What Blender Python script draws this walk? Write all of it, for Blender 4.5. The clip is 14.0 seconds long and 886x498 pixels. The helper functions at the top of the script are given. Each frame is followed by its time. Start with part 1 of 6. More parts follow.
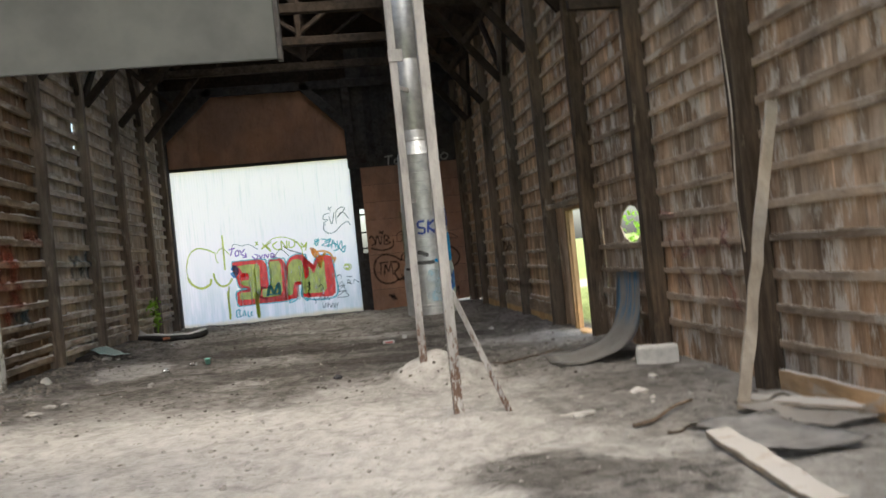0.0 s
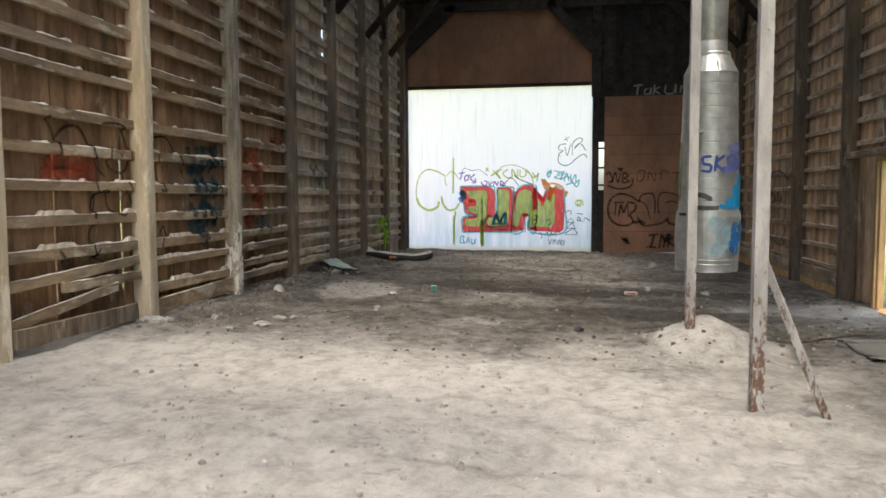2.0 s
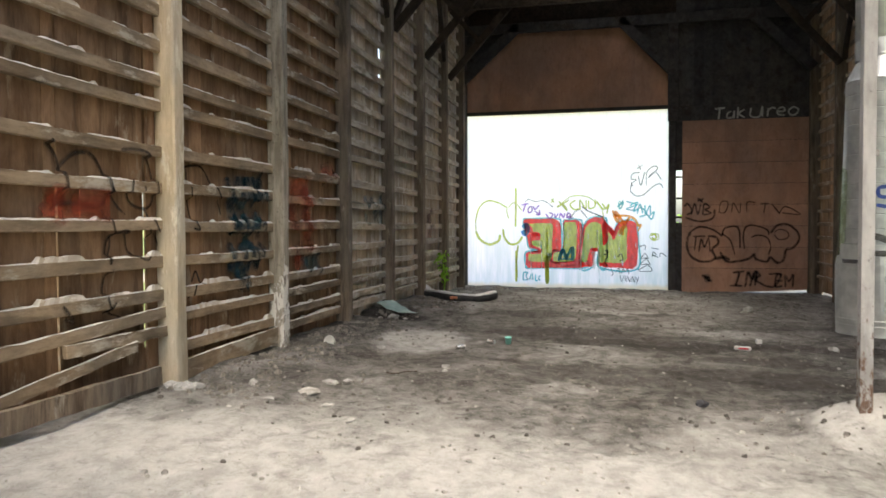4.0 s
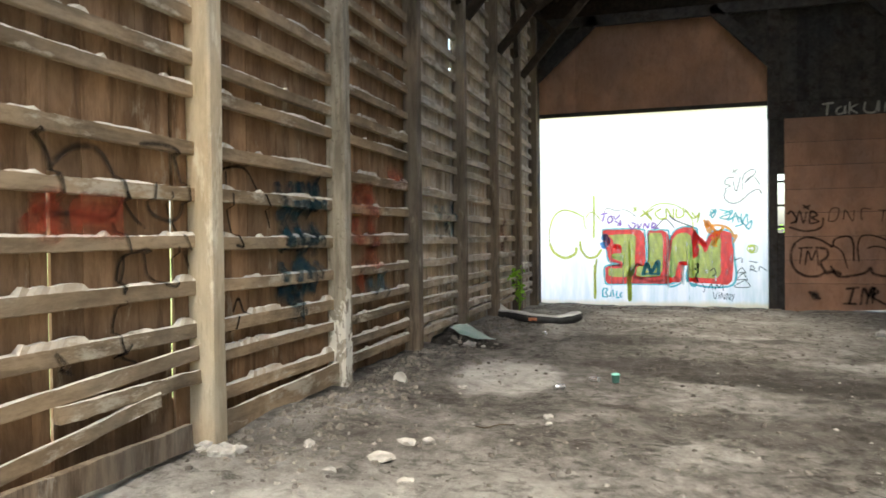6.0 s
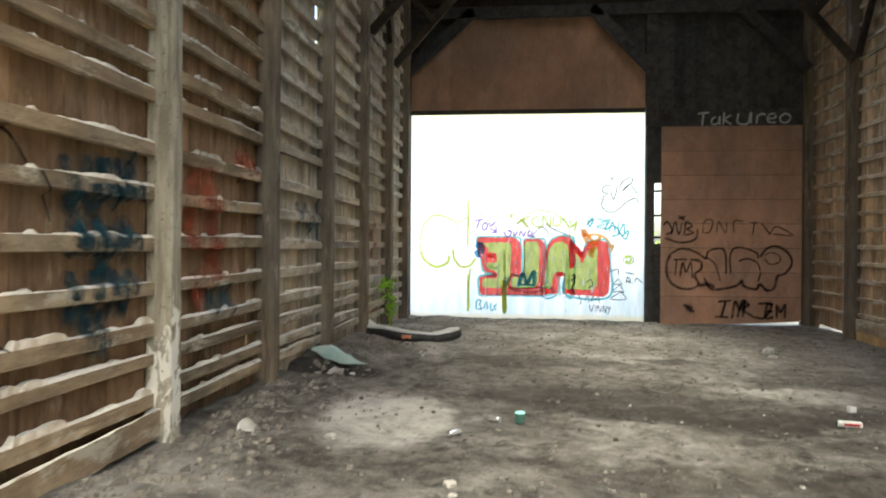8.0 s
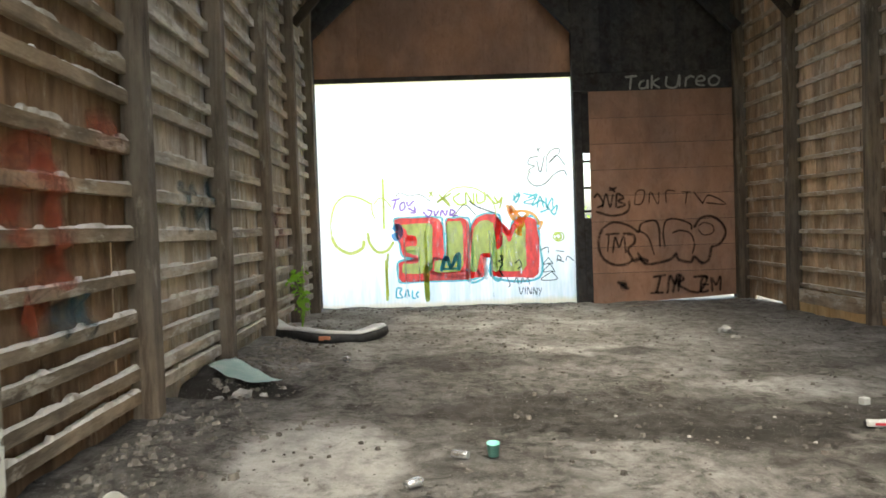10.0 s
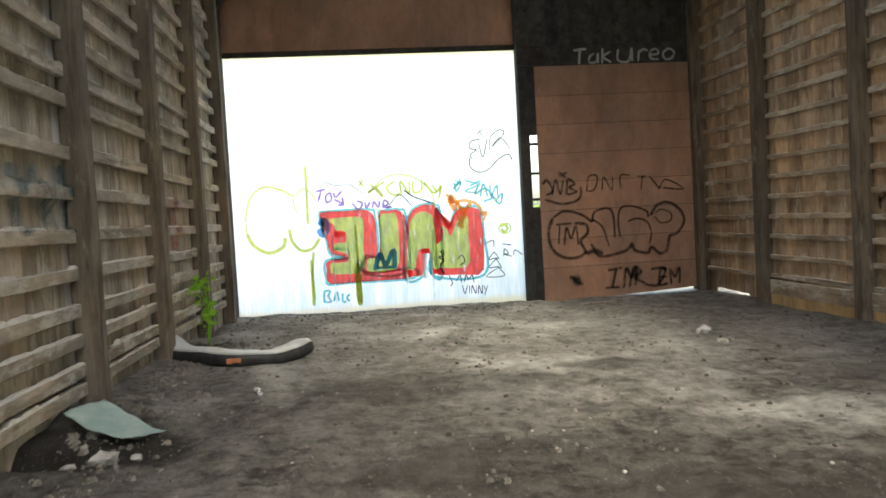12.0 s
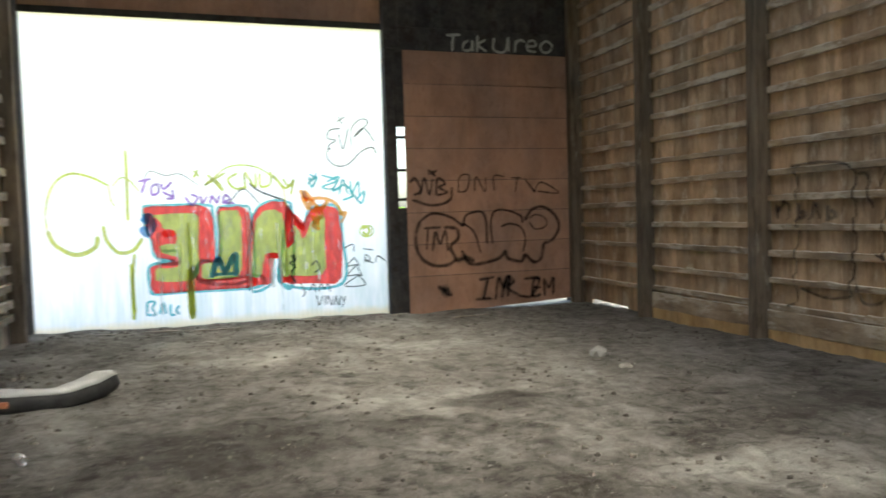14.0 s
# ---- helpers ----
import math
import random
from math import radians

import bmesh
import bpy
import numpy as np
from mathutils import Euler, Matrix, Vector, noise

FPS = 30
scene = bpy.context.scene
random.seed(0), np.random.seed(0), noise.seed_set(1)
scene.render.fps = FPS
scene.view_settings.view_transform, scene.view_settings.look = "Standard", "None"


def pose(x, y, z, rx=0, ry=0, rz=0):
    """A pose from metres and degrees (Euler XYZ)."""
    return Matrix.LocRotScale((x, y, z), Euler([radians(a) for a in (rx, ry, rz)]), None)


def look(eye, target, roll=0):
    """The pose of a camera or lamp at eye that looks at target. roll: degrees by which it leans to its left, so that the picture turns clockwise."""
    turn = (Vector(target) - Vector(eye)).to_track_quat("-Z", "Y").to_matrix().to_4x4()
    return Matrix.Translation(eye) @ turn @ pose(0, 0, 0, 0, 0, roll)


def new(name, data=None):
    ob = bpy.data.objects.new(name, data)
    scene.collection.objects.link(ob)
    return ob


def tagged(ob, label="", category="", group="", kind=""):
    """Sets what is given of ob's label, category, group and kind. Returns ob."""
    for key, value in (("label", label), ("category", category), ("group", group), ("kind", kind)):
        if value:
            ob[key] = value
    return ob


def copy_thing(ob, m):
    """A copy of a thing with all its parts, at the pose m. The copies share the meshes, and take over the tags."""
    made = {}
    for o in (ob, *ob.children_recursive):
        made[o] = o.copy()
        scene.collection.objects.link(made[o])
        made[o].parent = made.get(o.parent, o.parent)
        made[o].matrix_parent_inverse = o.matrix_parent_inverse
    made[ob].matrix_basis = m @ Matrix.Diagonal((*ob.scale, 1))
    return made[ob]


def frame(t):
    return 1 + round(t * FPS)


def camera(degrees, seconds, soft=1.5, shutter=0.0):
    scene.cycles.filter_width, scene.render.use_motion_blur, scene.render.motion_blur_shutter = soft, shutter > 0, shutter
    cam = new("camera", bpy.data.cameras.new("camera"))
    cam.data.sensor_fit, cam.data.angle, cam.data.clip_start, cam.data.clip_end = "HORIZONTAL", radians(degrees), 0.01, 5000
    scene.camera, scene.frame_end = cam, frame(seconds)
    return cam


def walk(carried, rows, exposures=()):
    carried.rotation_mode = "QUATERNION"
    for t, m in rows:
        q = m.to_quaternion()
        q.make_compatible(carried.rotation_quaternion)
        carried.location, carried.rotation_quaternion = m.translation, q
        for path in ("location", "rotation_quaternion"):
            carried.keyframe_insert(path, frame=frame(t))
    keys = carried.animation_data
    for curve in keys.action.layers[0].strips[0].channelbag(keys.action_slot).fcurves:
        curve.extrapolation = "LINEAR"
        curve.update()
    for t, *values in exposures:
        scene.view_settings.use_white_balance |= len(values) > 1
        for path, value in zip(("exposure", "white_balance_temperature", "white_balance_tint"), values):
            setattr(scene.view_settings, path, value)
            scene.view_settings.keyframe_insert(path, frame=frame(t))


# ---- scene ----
from mathutils import geometry

cam = camera(62.0, 14.0, soft=1.6, shutter=0.5)
PATH = [
    (0, (-0.09, 0.661, 1.539), (0.168, 2.645, 1.546), -5.8),
    (0.5, (-0.179, 0.983, 1.584), (0.064, 2.967, 1.655), 1.3),
    (1, (-0.243, 1.291, 1.508), (-0.269, 3.288, 1.417), 0.3),
    (1.5, (-0.36, 1.669, 1.504), (-0.689, 3.637, 1.378), 1.4),
    (2, (-0.553, 2.036, 1.539), (-0.876, 4.005, 1.4), -0.2),
    (2.5, (-0.668, 2.413, 1.564), (-0.983, 4.382, 1.416), -1.1),
    (3, (-0.814, 2.803, 1.591), (-1.214, 4.76, 1.487), -0.3),
    (3.2, (-0.888, 2.962, 1.6), (-1.312, 4.914, 1.505), -0.5),
    (5.3, (-1.596, 4.416, 1.681), (-2.076, 6.358, 1.673), 0.1),
    (5.5, (-1.677, 4.596, 1.675), (-2.168, 6.534, 1.64), -0.4),
    (6, (-1.919, 4.994, 1.668), (-2.515, 6.903, 1.642), -0.6),
    (6.5, (-2.149, 5.372, 1.629), (-2.765, 7.275, 1.592), -0.1),
    (7, (-2.271, 5.792, 1.635), (-2.658, 7.754, 1.587), -1.8),
    (7.5, (-2.366, 6.261, 1.638), (-2.661, 8.239, 1.589), -0.8),
    (8, (-2.492, 6.625, 1.653), (-2.713, 8.613, 1.645), 0.4),
    (8.2, (-2.546, 6.814, 1.677), (-2.722, 8.806, 1.693), 0.4),
    (10.3, (-2.944, 8.528, 1.649), (-2.869, 10.526, 1.585), -2.2),
    (10.5, (-2.95, 8.726, 1.673), (-2.842, 10.723, 1.62), -2.2),
    (11, (-2.951, 9.156, 1.656), (-2.71, 11.14, 1.581), -2.0),
    (11.5, (-2.95, 9.573, 1.636), (-2.665, 11.547, 1.492), -3.6),
    (12, (-2.931, 10.009, 1.638), (-2.704, 11.994, 1.553), -3.2),
    (12.5, (-2.945, 10.505, 1.601), (-2.418, 12.434, 1.544), 0.0),
    (13, (-2.849, 10.813, 1.602), (-2.193, 12.7, 1.508), -2.7),
    (13.5, (-2.821, 11.276, 1.596), (-2.342, 13.215, 1.501), -1.8),
    (14, (-2.785, 11.697, 1.593), (-2.163, 13.595, 1.502), -1.7),
]
walk(cam, [(t, look(eye, target, roll)) for t, eye, target, roll in PATH], [(0.0, 1.88, 6800, 6), (0.7, 2.12, 6800, 6), (2.5, 2.02, 6900, 6), (3.0, 2.08, 6900, 6), (5.5, 2.58, 7050, 5), (7.0, 2.67, 7050, 0), (8.0, 2.82, 7050, 0), (11.0, 2.84, 7050, 1), (14.0, 2.7, 7050, 0)])

# ---- light: a hazy sky, let in by the open end, the translucent gate, the small door, and unseen openings added in roof and ridge ----
world = bpy.data.worlds.new("sky")
scene.world = world
world.use_nodes = True
wn = world.node_tree
sky = wn.nodes.new("ShaderNodeTexSky")
sky.sky_type, sky.sun_disc = "NISHITA", False
sky.sun_elevation, sky.sun_rotation = radians(66), radians(176)
sky.air_density, sky.dust_density, sky.ozone_density = 1.0, 4.0, 1.0
wn.nodes["Background"].inputs["Strength"].default_value = 0.15
wn.links.new(sky.outputs[0], wn.nodes["Background"].inputs["Color"])
sun = new("sun", bpy.data.lights.new("sun", "SUN"))
sun.data.energy, sun.data.angle, sun.data.color = 0.8, radians(28), (1.0, 0.97, 0.93)
SUN_TURN = radians(176)
sun.matrix_world = look((0, 0, 30), (-18 * math.sin(SUN_TURN), -18 * math.cos(SUN_TURN), 30 - 18 * math.tan(radians(66))))


# ---- materials ----
class Nodes:
    """A small builder for node materials that vary with the place in the world."""

    def __init__(self, name):
        self.mat = bpy.data.materials.new(name)
        self.mat.use_nodes = True
        self.tree = self.mat.node_tree
        self.bsdf = self.tree.nodes["Principled BSDF"]
        self.out = self.tree.nodes["Material Output"]
        self.place = self.add("ShaderNodeNewGeometry")

    def add(self, kind):
        return self.tree.nodes.new(kind)

    def put(self, value, socket):
        if isinstance(value, bpy.types.NodeSocket):
            self.tree.links.new(value, socket)
        elif isinstance(value, (tuple, list)) and len(value) == 3 and socket.type == "RGBA":
            socket.default_value = (*value, 1)
        else:
            socket.default_value = value

    def noise(self, scale, detail=4, rough=0.55, stretch=(1, 1, 1), warp=0.0):
        m = self.add("ShaderNodeMapping")
        self.put(self.place.outputs["Position"], m.inputs[0])
        m.inputs["Scale"].default_value = stretch
        n = self.add("ShaderNodeTexNoise")
        self.put(m.outputs[0], n.inputs["Vector"])
        n.inputs["Scale"].default_value, n.inputs["Detail"].default_value = scale, detail
        n.inputs["Roughness"].default_value, n.inputs["Distortion"].default_value = rough, warp
        return n.outputs["Fac"]

    def ramp(self, fac, low, high):
        r = self.add("ShaderNodeMapRange")
        r.interpolation_type = "SMOOTHSTEP"
        self.put(fac, r.inputs["Value"])
        r.inputs["From Min"].default_value, r.inputs["From Max"].default_value = low, high
        return r.outputs["Result"]

    def math(self, op, a, b=0.0):
        m = self.add("ShaderNodeMath")
        m.operation = op
        self.put(a, m.inputs[0]), self.put(b, m.inputs[1])
        return m.outputs[0]

    def mix(self, fac, a, b, mode="MIX"):
        m = self.add("ShaderNodeMix")
        m.data_type, m.blend_type = "RGBA", mode
        self.put(fac, m.inputs[0]), self.put(a, m.inputs[6]), self.put(b, m.inputs[7])
        return m.outputs[2]

    def bump(self, height, strength=0.4, distance=0.02):
        b = self.add("ShaderNodeBump")
        b.inputs["Strength"].default_value, b.inputs["Distance"].default_value = strength, distance
        self.put(height, b.inputs["Height"])
        return b.outputs[0]

    def facing_up(self, low=0.4, high=0.9):
        s = self.add("ShaderNodeSeparateXYZ")
        self.put(self.place.outputs["Normal"], s.inputs[0])
        return self.ramp(s.outputs["Z"], low, high)

    def axis(self, name):
        s = self.add("ShaderNodeSeparateXYZ")
        self.put(self.place.outputs["Position"], s.inputs[0])
        return s.outputs[name]

    def each(self):
        return self.add("ShaderNodeObjectInfo").outputs["Random"]

    def blob(self, x, y, rx, ry, ragged=0.5):
        """1 within an uneven round patch of the floor, 0 outside."""
        dx = self.math("DIVIDE", self.math("SUBTRACT", self.axis("X"), x), rx)
        dy = self.math("DIVIDE", self.math("SUBTRACT", self.axis("Y"), y), ry)
        d = self.math("SQRT", self.math("ADD", self.math("MULTIPLY", dx, dx), self.math("MULTIPLY", dy, dy)))
        d = self.math("ADD", d, self.math("MULTIPLY", self.math("SUBTRACT", self.noise(1.6, 5), 0.5), ragged * 2))
        return self.math("SUBTRACT", 1.0, self.ramp(d, 0.75, 1.15))

    def done(self, color, rough=0.85, normal=None, metal=0.0, specular=0.3):
        self.put(color, self.bsdf.inputs["Base Color"])
        self.put(rough, self.bsdf.inputs["Roughness"])
        self.put(metal, self.bsdf.inputs["Metallic"])
        self.put(specular, self.bsdf.inputs["Specular IOR Level"])
        if normal is not None:
            self.put(normal, self.bsdf.inputs["Normal"])
        return self.mat


def wood(name, dark, light, stretch, dust=None, stain=(0.03, 0.02, 0.013), pale=None, stains=0.55, grain_amount=0.5, pieces=None):
    """Weathered timber: faint grain along the stretch, runs and blotches, a tone for each piece, and settled dust on what faces up."""
    n = Nodes(name)
    grain = n.noise(7, 6, 0.6, stretch, 0.5)
    fine = n.noise(30, 5, 0.65, tuple(0.7 * s + 0.1 for s in stretch))
    patch = n.noise(2.6, 8, 0.72, tuple(0.35 * s + 0.45 for s in stretch), 0.3)
    runs = n.noise(3.4, 7, 0.68, tuple(0.8 * s + 0.12 for s in stretch), 0.2)
    tone = n.math("ADD", n.math("MULTIPLY", grain, grain_amount), n.math("MULTIPLY", patch, 1.0 - grain_amount))
    col = n.mix(n.ramp(tone, 0.34, 0.66), dark, light)
    col = n.mix(n.math("MULTIPLY", n.ramp(fine, 0.52, 0.72), 0.28), col, tuple(0.45 * c for c in dark))
    col = n.mix(1.0, col, n.mix(n.each(), (0.78, 0.76, 0.74), (1.18, 1.14, 1.1)), "MULTIPLY")
    col = n.mix(n.math("MULTIPLY", n.ramp(runs, 0.50, 0.66), stains), col, stain)
    broad = n.ramp(n.noise(0.8, 4, 0.6, (1, 1, 0.7)), 0.35, 0.65)
    col = n.mix(1.0, col, n.mix(broad, (0.82, 0.84, 0.88), (1.15, 1.07, 0.99)), "MULTIPLY")
    if pieces:
        # short boards of that width, nailed in rows of that height, each weathered in its own way
        m = n.add("ShaderNodeVectorMath")
        m.operation = "SNAP"
        n.put(n.place.outputs["Position"], m.inputs[0])
        m.inputs[1].default_value = (5.0, pieces[0], pieces[1])
        w = n.add("ShaderNodeTexWhiteNoise")
        n.put(m.outputs[0], w.inputs["Vector"])
        shade = n.mix(w.outputs["Value"], (0.72, 0.70, 0.68), (1.24, 1.2, 1.17))
        warm = n.mix(n.ramp(n.noise(0.5, 3), 0.45, 0.62), (1.0, 1.0, 1.0), (1.06, 0.94, 0.84))
        col = n.mix(1.0, n.mix(1.0, col, shade, "MULTIPLY"), warm, "MULTIPLY")
    if pale:
        wash = n.math("MULTIPLY", n.ramp(n.noise(2.4, 8, 0.74, tuple(0.5 * s + 0.4 for s in stretch)), pale[3], pale[3] + 0.1), pale[4])
        col = n.mix(wash, col, pale[:3])
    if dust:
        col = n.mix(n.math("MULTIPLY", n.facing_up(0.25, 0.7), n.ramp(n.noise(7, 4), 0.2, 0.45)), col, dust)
    height = n.math("ADD", n.math("MULTIPLY", grain, 0.5), n.math("ADD", n.math("MULTIPLY", fine, 0.3), n.math("MULTIPLY", patch, 0.5)))
    return n.done(col, 0.9, n.bump(height, 0.55, 0.014), specular=0.12)


UP, ALONG = (2.2, 2.2, 0.16), (2.0, 0.14, 2.0)
ACROSS = (0.14, 2.0, 2.0)
board_wood = wood("weathered_board", (0.18, 0.112, 0.066), (0.34, 0.232, 0.148), UP, stain=(0.075, 0.047, 0.028), pale=(0.50, 0.42, 0.31, 0.56, 0.5), stains=0.6, grain_amount=0.2)
east_wood = wood("grey_board", (0.26, 0.20, 0.145), (0.50, 0.42, 0.33), UP, stain=(0.14, 0.105, 0.078), pale=(0.66, 0.62, 0.545, 0.50, 0.65), stains=0.5, grain_amount=0.2, pieces=(0.11, 0.327))
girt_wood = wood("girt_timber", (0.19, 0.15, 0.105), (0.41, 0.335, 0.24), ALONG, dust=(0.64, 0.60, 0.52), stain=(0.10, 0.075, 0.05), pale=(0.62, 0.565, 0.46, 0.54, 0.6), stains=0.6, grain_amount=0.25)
post_wood = wood("post_timber", (0.21, 0.18, 0.14), (0.42, 0.37, 0.295), UP, stain=(0.1, 0.083, 0.065), pale=(0.66, 0.61, 0.51, 0.54, 0.85), grain_amount=0.3)
pale_post = wood("limewashed_post", (0.56, 0.49, 0.36), (0.78, 0.70, 0.54), UP, stain=(0.34, 0.27, 0.18), pale=(0.80, 0.74, 0.6, 0.52, 0.8), stains=0.4, grain_amount=0.25)
# far east girts: dust on top, with light from above put into its paleness
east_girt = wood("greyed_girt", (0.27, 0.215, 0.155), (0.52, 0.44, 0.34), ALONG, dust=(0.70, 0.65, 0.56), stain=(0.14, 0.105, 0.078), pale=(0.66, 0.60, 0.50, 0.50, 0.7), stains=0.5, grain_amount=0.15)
white_board = wood("whitewashed_board", (0.62, 0.6, 0.56), (0.84, 0.83, 0.8), UP, stain=(0.45, 0.42, 0.36), stains=0.3, grain_amount=0.2)
# paler grey far boards; light from the gate is put into their colour too
far_west_wood = wood("bleached_board", (0.34, 0.295, 0.235), (0.60, 0.545, 0.455), UP, stain=(0.17, 0.14, 0.105), pale=(0.72, 0.68, 0.59, 0.52, 0.6), stains=0.45, grain_amount=0.2)
far_east_wood = wood("tan_board", (0.35, 0.25, 0.165), (0.64, 0.495, 0.345), UP, stain=(0.14, 0.095, 0.062), pale=(0.68, 0.585, 0.45, 0.54, 0.6), stains=0.5, grain_amount=0.2)
# girts of the far west bays, with the gate's light in their colour
far_west_girt = wood("lightened_girt", (0.30, 0.265, 0.21), (0.58, 0.535, 0.455), ALONG, dust=(0.6, 0.56, 0.48), stain=(0.13, 0.1, 0.072), pale=(0.68, 0.64, 0.56, 0.52, 0.7), stains=0.6, grain_amount=0.2)
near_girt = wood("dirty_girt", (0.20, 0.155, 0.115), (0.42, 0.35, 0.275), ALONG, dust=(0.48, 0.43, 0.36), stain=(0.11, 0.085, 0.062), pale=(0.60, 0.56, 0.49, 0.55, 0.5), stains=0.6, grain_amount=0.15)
east_post = wood("dark_post_timber", (0.05, 0.04, 0.032), (0.15, 0.12, 0.09), UP, pale=(0.3, 0.26, 0.2, 0.6, 0.6))
far_post = wood("brown_post_timber", (0.12, 0.10, 0.08), (0.25, 0.212, 0.168), UP, pale=(0.40, 0.36, 0.30, 0.58, 0.6))
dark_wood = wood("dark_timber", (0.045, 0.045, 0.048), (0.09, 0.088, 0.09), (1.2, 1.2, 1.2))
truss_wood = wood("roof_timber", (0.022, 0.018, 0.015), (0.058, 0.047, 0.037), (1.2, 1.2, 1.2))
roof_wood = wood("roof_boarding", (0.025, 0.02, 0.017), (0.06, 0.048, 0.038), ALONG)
plywood = wood("brown_plywood", (0.37, 0.222, 0.162), (0.48, 0.305, 0.232), (0.6, 0.6, 0.12), stain=(0.2, 0.115, 0.08), stains=0.3, grain_amount=0.2)
fresh_wood = wood("yellowed_wood", (0.34, 0.22, 0.11), (0.55, 0.39, 0.22), UP, stains=0.2)
grey_wood = wood("bleached_plank", (0.26, 0.235, 0.20), (0.48, 0.45, 0.40), (0.5, 0.5, 0.3), stains=0.25)
flat_plank = wood("dusty_plank", (0.20, 0.18, 0.152), (0.38, 0.355, 0.31), (0.5, 0.3, 1), dust=(0.42, 0.40, 0.365), stain=(0.12, 0.1, 0.08), stains=0.5, grain_amount=0.2)
# brighter sill colour: the orange light on the wall foot is put into it
lit_sill = wood("orange_lit_sill", (0.46, 0.31, 0.15), (0.70, 0.51, 0.28), UP, stain=(0.26, 0.17, 0.09), stains=0.4, grain_amount=0.2)
sill_wood = wood("orange_sill", (0.34, 0.23, 0.13), (0.56, 0.40, 0.24), ALONG, dust=(0.46, 0.43, 0.38), stain=(0.14, 0.1, 0.07), pale=(0.45, 0.41, 0.35, 0.5, 0.7), stains=0.5, grain_amount=0.2)


def flaked():
    """Grey post timber whose white paint is left in flakes on the lower part."""
    n = Nodes("flaked_white_post")
    base = n.mix(n.ramp(n.noise(6, 6, 0.65, (2, 2, 0.3)), 0.35, 0.65), (0.23, 0.20, 0.155), (0.43, 0.385, 0.31))
    base = n.mix(n.math("MULTIPLY", n.ramp(n.noise(20, 5, 0.7), 0.56, 0.66), 0.6), base, (0.10, 0.085, 0.065))
    high = n.math("MULTIPLY", n.ramp(n.axis("Z"), 0.7, 1.7), 0.22)
    flake = n.ramp(n.math("SUBTRACT", n.noise(5, 8, 0.7, (1.4, 1.4, 0.6), 0.4), high), 0.47, 0.49)
    col = n.mix(flake, base, (0.74, 0.71, 0.63))
    height = n.math("ADD", n.math("MULTIPLY", flake, 0.6), n.math("MULTIPLY", n.noise(24, 5), 0.4))
    return n.done(col, 0.85, n.bump(height, 0.5, 0.008), specular=0.15)


flaked_post = flaked()


